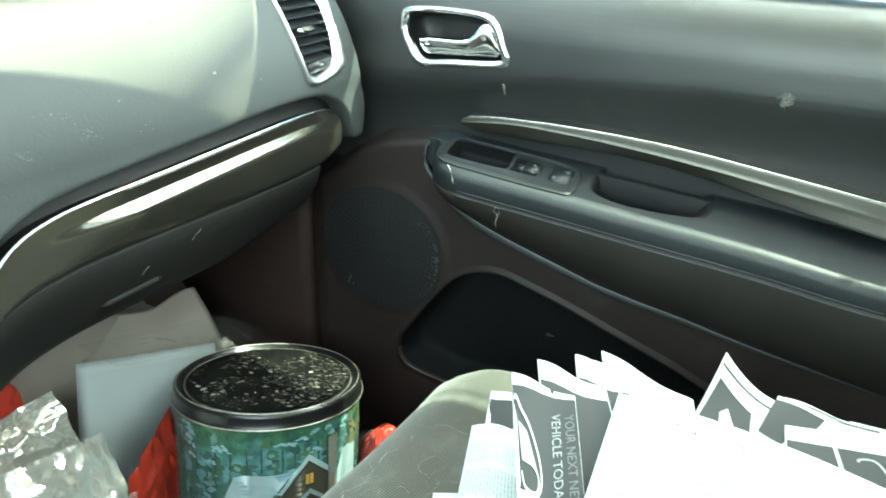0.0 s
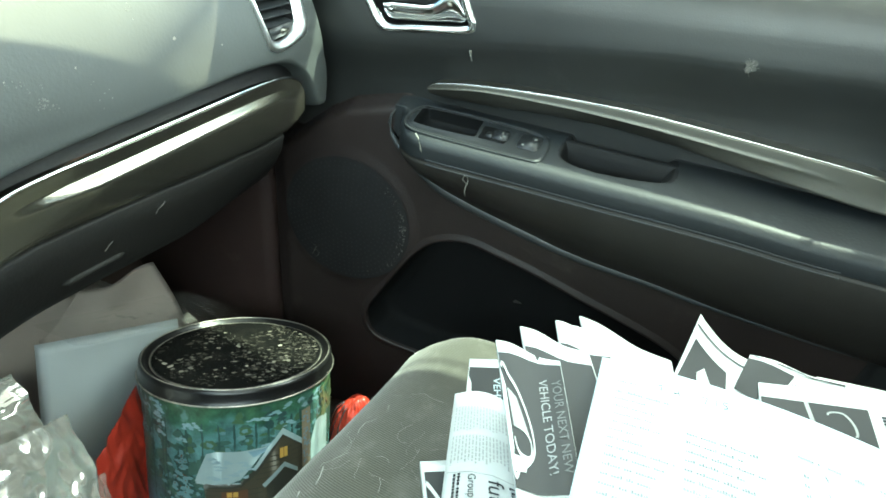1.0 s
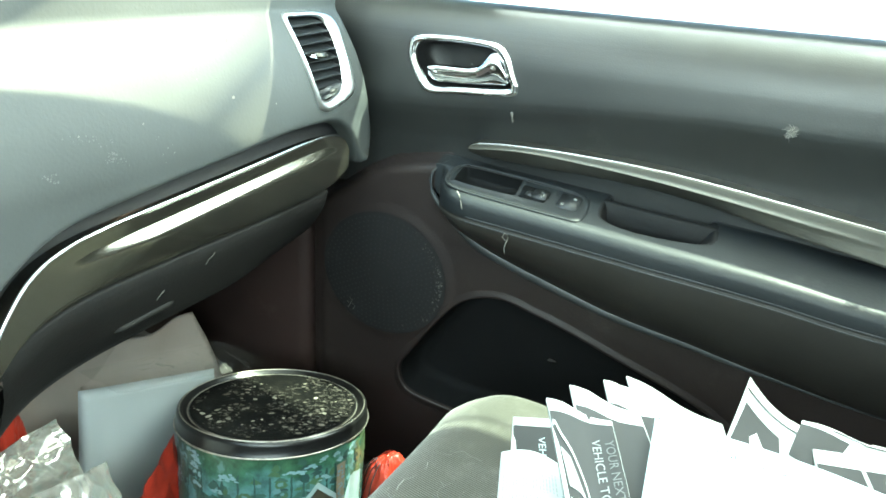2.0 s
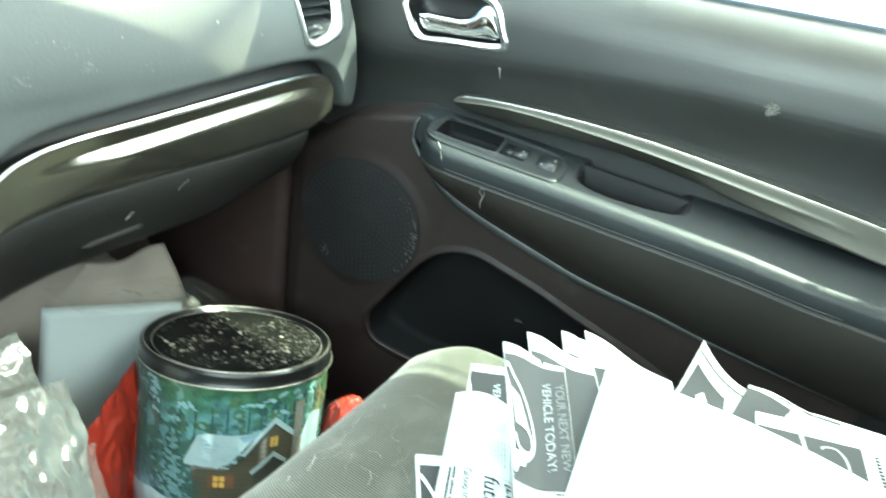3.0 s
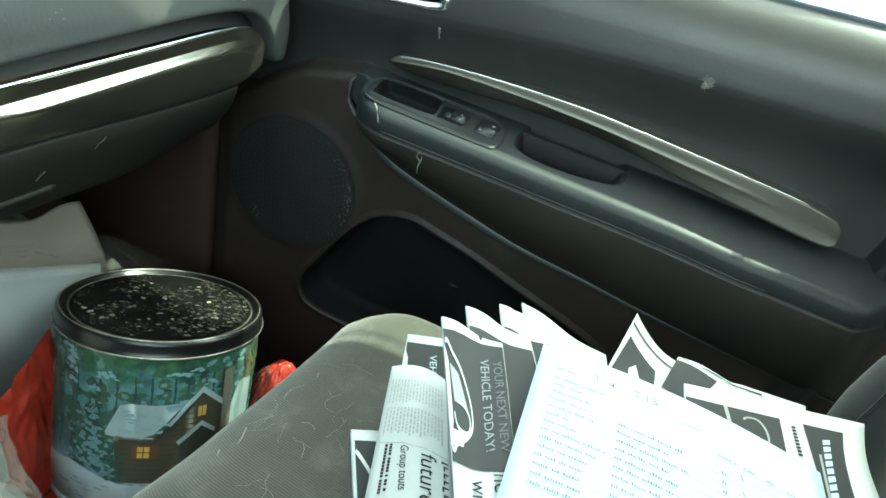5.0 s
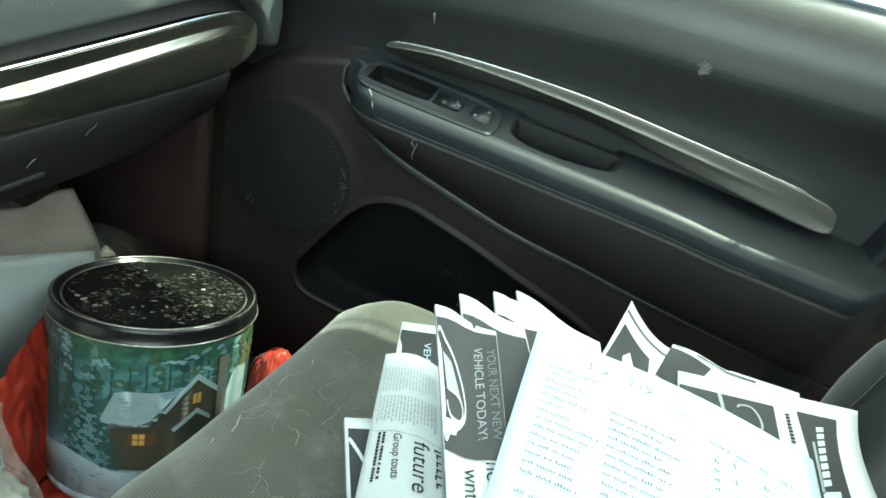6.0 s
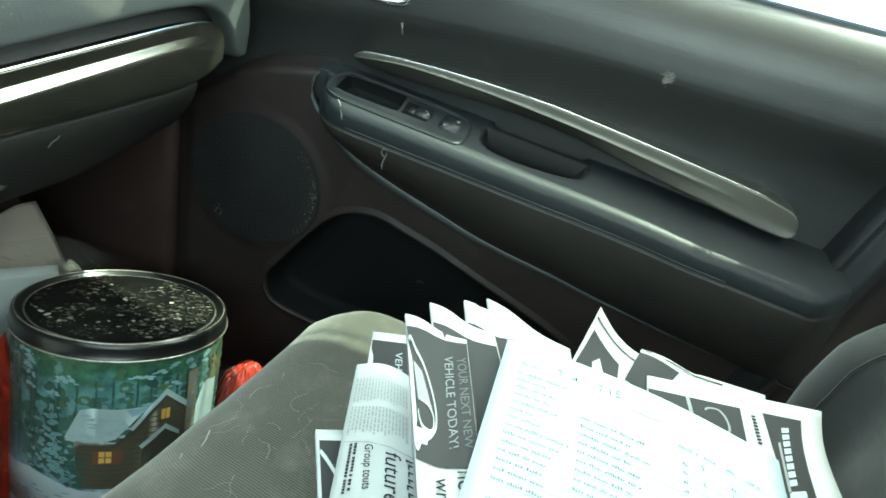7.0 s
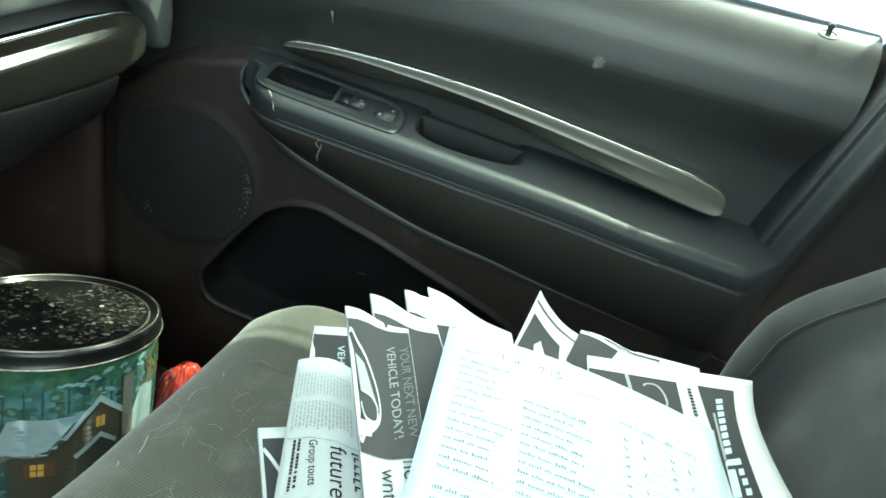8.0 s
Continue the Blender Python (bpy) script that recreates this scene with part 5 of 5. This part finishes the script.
ripple = lambda u, v: (0, 0, 0.002 * math.sin(7 * u + 3 * v))  # noqa: E731
# newspaper at the near side, mostly hidden
at = surface((0.479, 0.232, 0.53), (0.49, 0.202, 0.535), (0.373, 0.149, 0.54), (0.372, 0.172, 0.53))
nw = leaf("newspaper", at, M["news"], "folded newspaper edge with a dark advertisement", "newspaper", 0.008)
patch("advert", at, ((0.08, 0.1), (1, 0.1), (1, 0.98), (0.1, 0.98)), M["ink"], nw)
ribbon("car_line", at, [(0.1, 0.22), (0.4, 0.34), (0.62, 0.5), (0.7, 0.7)], 0.05, M["news"], nw)
# advertisement leaf behind, only its upper corner in view
at = surface((0.629, 0.245, 0.53), (0.642, 0.2, 0.535), (0.529, 0.163, 0.54), (0.517, 0.21, 0.53))
nw = leaf("newspaper", at, M["news"], "newspaper page with a grey car advertisement", "newspaper", 0.006)
patch("advert", at, ((0.02, 0.12), (1, 0.13), (1, 0.95), (0.02, 0.95)), M["ink"], nw)
patch("car_body", at, ((0.0, 0.22), (0.08, 0.34), (0.12, 0.6), (0.0, 0.62)), M["news"], nw, 0.001)
lettering("word", "VEHICLE", at, (0.52, 0.27), (0.05, 0.5), (-0.2, 0.0), M["paper"], nw)
# rolled newspaper with columns and a headline
roll = lambda u, v: (0, 0, 0.008 * math.sin(math.pi * u) - 0.004)  # noqa: E731
at = surface((0.545, 0.229, 0.557), (0.53, 0.174, 0.577), (0.348, 0.105, 0.592), (0.353, 0.17, 0.554), roll)
nw = leaf("newspaper", at, M["news"], "rolled newspaper with narrow text columns and a large headline", "newspaper", 0.009)
rt = random.Random(8)
words = bmesh.new()
for i in range(17):
    for v0, v1 in ((0.1, 0.255), (0.275, 0.44)):
        u, v, end = 0.06 + 0.05 * i, v0 + 0.0006 * i, v1 - 0.03 * rt.random()
        while v < end:
            w = min(rt.uniform(0.009, 0.03), end - v)
            words.faces.new([words.verts.new(at(a, b) + Vector((0, 0, 0.0008))) for a, b in ((u, v), (u + 0.022, v), (u + 0.022, v + w), (u, v + w))])
            v += w + 0.006
tagged(part("text_column", words, M["halftone"], nw, flat=True), kind="stuff")
patch("rule", at, ((0.03, 0.466), (0.96, 0.497), (0.96, 0.501), (0.03, 0.47)), M["halftone"], nw, 0.0009, 3)
for u, v1 in ((0.125, 0.71), (0.185, 0.7)):
    type_line = bmesh.new()
    v = 0.482
    while v < v1:
        w = rt.uniform(0.009, 0.016)
        type_line.faces.new([type_line.verts.new(at(a, b) + Vector((0, 0, 0.0009))) for a, b in ((u, v), (u + 0.034, v), (u + 0.034, v + w), (u, v + w))])
        v += w + rt.choice((0.003, 0.003, 0.003, 0.012))
    tagged(part("byline_bar", type_line, M["print"], nw, flat=True), kind="stuff")
lettering("word", "Group touts", at, (0.325, 0.49), (0.03, 0.215), (-0.15, 0.0), M["print"], nw)
lettering("word", "future as in", at, (0.595, 0.512), (0.02, 0.44), (-0.29, 0.0), M["print"], nw)
for v0, v1, u0 in ((0.52, 0.533, 0.86), (0.54, 0.565, 0.885), (0.575, 0.6, 0.885), (0.61, 0.632, 0.885), (0.64, 0.665, 0.87), (0.675, 0.7, 0.885)):
    patch("headline_bar", at, ((u0, v0), (0.95, v0), (0.95, v0 + 0.008), (u0, v0 + 0.008)), M["print"], nw, 0.0009, 2)
    patch("headline_bar", at, ((u0, v0), (u0 + 0.02, v0), (u0 + 0.02, v1), (u0, v1)), M["print"], nw, 0.001, 2)
# the page that offers a vehicle
at = surface((0.536, 0.195, 0.628), (0.533, 0.141, 0.626), (0.338, 0.068, 0.622), (0.323, 0.103, 0.624), ripple)
nw = leaf("newspaper", at, M["news"], "newspaper page with a dark grey car advertisement and white words", "newspaper", 0.003)
patch("advert", at, ((0.005, 0.075), (0.99, 0.03), (0.99, 0.645), (0.005, 0.665)), M["ink"], nw)
car_picture(at, nw, 0.157, 0.33, 0.374, 0.61)
lettering("word", "VEHICLE TODAY!", at, (0.61, 0.146), (-0.05, 0.436), (-0.195, 0.02), M["words"], nw, 0.0012)
lettering("word", "YOUR NEXT NEW", at, (0.81, 0.135), (-0.03, 0.44), (-0.195, 0.02), M["dim"], nw, 0.0012)
lettering("word", "wntow", at, (0.30, 0.698), (-0.03, 0.19), (-0.34, 0.01), M["print"], nw, 0.0012)
lettering("word", "he", at, (0.63, 0.66), (-0.01, 0.07), (-0.34, 0.01), M["print"], nw, 0.0012)
# fan of further leaves whose white corners show
FAN = [((0.568, 0.184, 0.6255), (0.562, 0.124, 0.6215), (0.399, 0.051, 0.612), (0.376, 0.103, 0.612)), ((0.607, 0.162, 0.6155), (0.598, 0.115, 0.6135), (0.405, 0.044, 0.609), (0.387, 0.084, 0.609)),
       ((0.615, 0.149, 0.6095), (0.604, 0.1, 0.6075), (0.411, 0.036, 0.606), (0.396, 0.071, 0.606)), ((0.646, 0.147, 0.602), (0.608, 0.06, 0.604), (0.423, 0.014, 0.602), (0.402, 0.064, 0.602))]
for k, corners in enumerate(FAN):
    at = surface(*corners, ripple)
    nw = leaf("newspaper", at, M["news"], "white corner of a newspaper fanned out in the pile", "newspaper", 0.0025)
    patch("advert", at, ((0.02, 0.13 + 0.02 * k), (0.98, 0.1 + 0.02 * k), (0.98, 0.8), (0.02, 0.8)), M["ink"], nw)
    patch("car_body", at, ((0.02, 0.3), (0.2, 0.26), (0.3, 0.5), (0.02, 0.5)), M["news"], nw, 0.001)
# curled leaf that stands up at the back
def curled(u, v):
    return (0, 0, 0.02 * (1 - u) ** 2 * (1 - v) ** 2 - 0.006 * math.sin(math.pi * u) * (1 - v))


at = surface((0.67, 0.044, 0.602), (0.648, -0.02, 0.6), (0.5, -0.02, 0.6), (0.536, 0.064, 0.602), curled)
nw = leaf("newspaper", at, M["news"], "curled newspaper leaf with a dark picture and a thin rule", "newspaper", 0.0012, 20)
patch("picture", at, ((0.06, 0.2), (0.5, 0.27), (0.6, 0.8), (0.02, 0.8)), M["ink"], nw, 0.0006, 10)
patch("rule", at, ((0.02, 0.085), (0.75, 0.11), (0.75, 0.125), (0.02, 0.1)), M["ink"], nw, 0.0008)
patch("picture_shape", at, ((0.2, 0.46), (0.26, 0.38), (0.38, 0.5), (0.24, 0.56)), M["news"], nw, 0.0011)
at = surface((0.654, -0.003, 0.603), (0.655, -0.081, 0.597), (0.573, -0.066, 0.596), (0.591, 0.01, 0.601), ripple)
nw = leaf("newspaper", at, M["news"], "newspaper leaf with a barcode strip", "newspaper", 0.0015)
patch("picture", at, ((0.0, 0.12), (0.5, 0.14), (0.36, 0.9), (0.0, 0.9)), M["ink"], nw)
patch("fold_line", at, ((0.05, 0.03), (0.99, 0.05), (0.99, 0.08), (0.05, 0.05)), M["ink"], nw, 0.0008, 3)
for i in range(13):
    u = 0.5 + 0.026 * i
    patch("bar", at, ((u, 0.3), (u + 0.007 + 0.006 * (i % 3), 0.3), (u - 0.02 + 0.006 * (i % 3), 0.55), (u - 0.027, 0.55)), M["print"], nw, 0.0009, 2)
at = surface((0.664, -0.06, 0.5925), (0.67, -0.122, 0.5925), (0.608, -0.12, 0.5925), (0.585, -0.044, 0.5925))
leaf("newspaper", at, M["news"], "white edge of a folded newspaper under the barcode leaf", "newspaper", 0.003)
# dealer page at the far side of the pile
drop = lambda u, v: (0.004 * math.sin(math.pi * v) * u, 0.012 * math.sin(math.pi * v) * ease(0.6, 1.0, u), -0.003 * ease(0.5, 1.0, v) * ease(0.6, 1.0, u))  # noqa: E731
at = surface((0.615, -0.01, 0.603), (0.67, -0.171, 0.597), (0.547, -0.2, 0.57), (0.44, -0.023, 0.598), drop)
nw = leaf("newspaper", at, M["news"], "newspaper page with dark advertisement boxes and pale bars of type", "newspaper", 0.003)
patch("advert", at, ((0.003, 0.106), (0.5, 0.127), (0.49, 0.62), (0.0, 0.62)), M["ink"], nw)
patch("advert", at, ((0.625, 0.13), (0.87, 0.143), (0.81, 0.97), (0.64, 0.97)), M["ink"], nw)
patch("picture_line", at, ((0.2, 0.115), (0.22, 0.115), (0.24, 0.3), (0.22, 0.3)), M["halftone"], nw, 0.0009)
ribbon("picture_line", at, [(0.3, 0.2), (0.37, 0.18), (0.41, 0.26), (0.4, 0.34)], 0.012, M["halftone"], nw)
for k in range(9):
    v = 0.17 + 0.026 * k
    patch("phone_bar", at, ((0.555, v), (0.578, v), (0.576, v + 0.016), (0.553, v + 0.016)), M["print"], nw, 0.0009, 2)
for k in range(8):
    u, v = 0.721 - 0.0065 * k, 0.24 + 0.055 * k
    patch("type_bar", at, ((u, v), (u + 0.05, v - 0.008), (u + 0.046, v + 0.03), (u - 0.004, v + 0.04)), M["paper"], nw, 0.0009, 2)
patch("type_bar", at, ((0.672, 0.36), (0.688, 0.358), (0.668, 0.7), (0.652, 0.702)), M["halftone"], nw, 0.0009)
patch("type_bar", at, ((0.668, 0.7), (0.766, 0.69), (0.762, 0.73), (0.664, 0.74)), M["paper"], nw, 0.0009, 2)
patch("type_bar", at, ((0.66, 0.74), (0.764, 0.73), (0.758, 0.755), (0.655, 0.765)), M["ink"], nw, 0.001, 2)
patch("type_bar", at, ((0.655, 0.71), (0.71, 0.705), (0.69, 0.93), (0.64, 0.935)), M["paper"], nw, 0.0008, 2)
for k in range(4):
    v = 0.76 + 0.06 * k
    patch("type_bar", at, ((0.725, v), (0.762, v - 0.005), (0.756, v + 0.034), (0.72, v + 0.04)), M["paper"], nw, 0.0009, 2)
# printed list on top
def type_row(name, at, u, v, width, height, mat, parent, seed, up=0.0005):
    """One row of type too small to read: words of small upright blocks."""
    rr, bm, end = random.Random(seed), bmesh.new(), u + width
    while u < end:
        for k in range(rr.randint(3, 8)):
            if u > end:
                break
            w, h = rr.uniform(0.004, 0.0065), height * rr.choice((0.62, 0.62, 0.7, 1.0))
            bm.faces.new([bm.verts.new(at(a, b) + Vector((0, 0, up))) for a, b in ((u, v - h), (u + w, v - h), (u + w, v), (u, v))])
            u += w + 0.0028
        u += 0.009
    return tagged(part(name, bm, mat, parent, flat=True), kind="stuff")


bow = lambda u, v: (0.004 * math.sin(math.pi * u) * (1 - v), 0, -0.006 * (2 * u - 1) ** 2 + 0.002)  # noqa: E731
at = surface((0.546, 0.111, 0.637), (0.539, -0.106, 0.625), (0.26, -0.118, 0.618), (0.267, 0.094, 0.632), bow)
lst = leaf("printed_list", at, M["paper"], "white sheet of paper with a faintly printed list and pen marks", "paper", 0.0006, 18)
rl = random.Random(3)
type_row("heading_bar", at, 0.067, 0.095, 0.06, 0.011, M["faint"], lst, 1)
type_row("heading_bar", at, 0.067, 0.137, 0.17, 0.012, M["faint"], lst, 2)
for u, w in ((0.63, 0.06), (0.715, 0.035), (0.79, 0.035), (0.86, 0.035)):
    type_row("heading_bar", at, u, 0.165, w, 0.011, M["faint"], lst, int(u * 100))
for i in range(27):
    v = 0.165 + 0.03 * i
    patch("rule", at, ((0.06, v + 0.006), (0.95, v + 0.004), (0.95, v + 0.0051), (0.06, v + 0.0071)), M["rule"], lst, 0.0004, 8)
    if i == 13:
        continue
    type_row("type_bar", at, 0.068, v, rl.uniform(0.07, 0.2), 0.0108, M["faint"], lst, 40 + i)
    if i > 1:
        type_row("type_bar", at, 0.3, v, rl.uniform(0.16, 0.24), 0.0108, M["faint"], lst, 80 + i)
        for u in (0.64, 0.8):
            type_row("figure_bar", at, u, v, 0.012, 0.012, M["faint"], lst, 200 + i)
patch("pen_rule", at, ((0.47, 0.11), (0.57, 0.105), (0.57, 0.1075), (0.47, 0.1125)), M["faint"], lst, 0.0006, 3)


def pen(points, r=0.00022):
    part("pen_mark", tube([at(u, v) + Vector((0, 0, 0.0005)) for u, v in points], r, 5), M["ink"], lst)


pen([(0.200, 0.068), (0.212, 0.063), (0.210, 0.088)])
pen([(0.257, 0.073), (0.253, 0.083), (0.266, 0.080), (0.267, 0.068), (0.270, 0.088)])
pen([(0.344, 0.066), (0.360, 0.063), (0.352, 0.090)])
pen([(0.389, 0.060), (0.389, 0.086)])
pen([(0.425, 0.058), (0.411, 0.059), (0.410, 0.070), (0.421, 0.071), (0.424, 0.081), (0.409, 0.086)])
for i in range(14):
    u, v = (0.7, 0.86)[i % 2] + rl.uniform(-0.008, 0.008), 0.19 + 0.028 * i
    pen([(u, v), (u + rl.uniform(-0.003, 0.004), v + 0.008), (u + rl.uniform(-0.006, 0.008), v + rl.uniform(0.014, 0.02))], 0.00018)

# ---- rubbish in the footwell ----
def crumple(name, c, size, mat, seed, label, category, rough=0.35, n=56):
    """A crumpled bag: a ball creased by sharp folds and flattened below."""
    rows = []
    off = Vector((seed * 3.1, seed * 1.7, seed * 0.9))
    for i in range(n + 1):
        lat = math.pi * i / n
        row = []
        for k in range(2 * n):
            lon = 2 * math.pi * k / (2 * n)
            d = Vector((math.sin(lat) * math.cos(lon), math.sin(lat) * math.sin(lon), math.cos(lat)))
            f = 1 + rough * (noise.noise(d * 1.7 + off) - 0.6 * abs(noise.noise(d * 3.5 + off)) - 0.4 * abs(noise.noise(d * 8 + off)) - 0.2 * abs(noise.noise(d * 17 + off)) + 0.3)
            row.append(Vector(c) + Vector((d.x * size[0], d.y * size[1], max(-0.75, d.z) * size[2])) * f)
        rows.append(row)
    bm = grid(rows, close=True)
    bmesh.ops.remove_doubles(bm, verts=bm.verts[:], dist=1e-5)
    return tagged(part(name, bm, mat), label, category)


crumple("red_bag", (0.64, 0.58, 0.09), (0.27, 0.13, 0.05), M["red"], 2, "crumpled red plastic bag under the tin", "bag", 0.25)
BAG_AT, BAG_SIZE = (0.772, 0.456, 0.172), (0.052, 0.046, 0.12)
right_bag = crumple("red_bag", BAG_AT, BAG_SIZE, M["red"], 5, "red plastic bag with thin black lines bulging beside the tin", "bag", 0.1)
for k in range(4):
    a0, pts = 1.9 + 0.3 * k, []
    for n in range(12):
        lat, lon = 0.35 + 0.1 * n, a0 + 0.03 * math.sin(n + k)
        d = Vector((math.sin(lat) * math.cos(lon), math.sin(lat) * math.sin(lon), math.cos(lat)))
        off = Vector((15.5, 8.5, 4.5))
        f = 1.012 * (1 + 0.1 * (noise.noise(d * 1.7 + off) - 0.6 * abs(noise.noise(d * 3.5 + off)) - 0.4 * abs(noise.noise(d * 8 + off)) - 0.2 * abs(noise.noise(d * 17 + off)) + 0.3))
        pts.append(Vector(BAG_AT) + Vector((d.x * BAG_SIZE[0], d.y * BAG_SIZE[1], d.z * BAG_SIZE[2])) * f)
    part("print_line", tube(pts, 0.0009, 4), M["print"], right_bag)
crumple("red_wrapper", (0.425, 0.765, 0.41), (0.034, 0.03, 0.085), M["red"], 9, "small red plastic wrapper with a pointed top", "wrapper", 0.3)
crumple("white_bag", (0.60, 0.93, 0.2), (0.26, 0.12, 0.19), M["white_bag"], 3, "white plastic bag filling the footwell", "bag", 0.16)
crumple("plastic_bag", (0.39, 0.63, 0.19), (0.09, 0.09, 0.1), M["grey_bag"], 6, "pale translucent plastic bag at the edge of the footwell", "bag", 0.25)
at = surface((0.37, 0.835, 0.55), (0.66, 0.835, 0.43), (0.64, 0.79, 0.18), (0.35, 0.79, 0.27), lambda u, v: (0, 0.01 * math.sin(2.4 * u + v), 0))
leaf("paper_sheet", at, M["wrap"], "large pale grey sheet of paper behind the card", "paper", 0.0015)
at = surface((0.536, 0.765, 0.433), (0.764, 0.765, 0.338), (0.72, 0.75, 0.10), (0.489, 0.75, 0.20), lambda u, v: (0, -0.004 * math.sin(math.pi * v) * u, 0))
leaf("white_card", at, M["board"], "white card leaning against the bags", "card", 0.003)
at = surface((0.589, 0.84, 0.432), (0.806, 0.84, 0.392), (0.845, 0.82, 0.24), (0.58, 0.80, 0.31), lambda u, v: (0, 0.006 * math.sin(9 * u + 4 * v), 0.005 * math.sin(8 * u) * (1 - v)))
leaf("paper_wrapper", at, M["wrap"], "crumpled greyish paper wrapper sticking up behind the card", "paper", 0.002, 22)


def film(name, corners, seed, mat, label, category, lift=0.03, n=46, crease=4.0):
    """A thrown-down sheet of film: sharp random creases over a sagging patch."""
    base, off = surface(*corners), Vector((seed * 2.3, seed, 1.1))

    def at(u, v):
        q = base(u, v)
        p = Vector((u * crease, v * crease, 0)) + off
        ridge = 0.5 - abs(noise.noise(p)) + 0.4 * (0.5 - abs(noise.noise(p * 2.3))) + 0.15 * (0.5 - abs(noise.noise(p * 5)))
        rim = math.sin(math.pi * u) * math.sin(math.pi * v)
        return q + Vector((0.3 * lift * noise.noise(p * 1.3), -0.8 * lift * ridge, lift * ridge * (0.4 + rim)))
    bm = grid([[at(i / n, j / n) for i in range(n + 1)] for j in range(n + 1)])
    return tagged(part(name, bm, mat), label, category)


film("plastic_film", ((0.56, 0.80, 0.435), (0.775, 0.80, 0.365), (0.79, 0.755, 0.32), (0.58, 0.755, 0.405)), 7, M["clear"], "clear crinkled plastic film over the card", "plastic film", 0.014, crease=6.0)
film("plastic_film", ((0.80, 0.86, 0.35), (0.99, 0.84, 0.21), (0.95, 0.76, 0.16), (0.78, 0.78, 0.26)), 12, M["clear"], "clear crinkled plastic film beside the card", "plastic film", 0.025)
film("snack_pouch", ((0.365, 0.72, 0.452), (0.482, 0.735, 0.44), (0.485, 0.71, 0.37), (0.365, 0.68, 0.38)), 4, M["foil"], "shiny silvery snack pouch with sharp creases", "wrapper", 0.017, crease=1.9)
film("snack_pouch", ((0.355, 0.675, 0.43), (0.505, 0.685, 0.385), (0.475, 0.62, 0.25), (0.34, 0.58, 0.30)), 9, M["foil"], "shiny translucent snack pouch lying over another", "wrapper", 0.022, crease=1.8)
film("plastic_film", ((0.37, 0.665, 0.36), (0.505, 0.655, 0.3), (0.5, 0.60, 0.14), (0.37, 0.575, 0.17)), 21, M["haze"], "thin hazy plastic film lying over a red bag", "plastic film", 0.03, crease=2.2)
film("red_bag", ((0.508, 0.668, 0.312), (0.6, 0.69, 0.355), (0.62, 0.665, 0.14), (0.48, 0.635, 0.15)), 5, M["red"], "red plastic bag with soft folds between the card and tin", "bag", 0.016, crease=2.2)
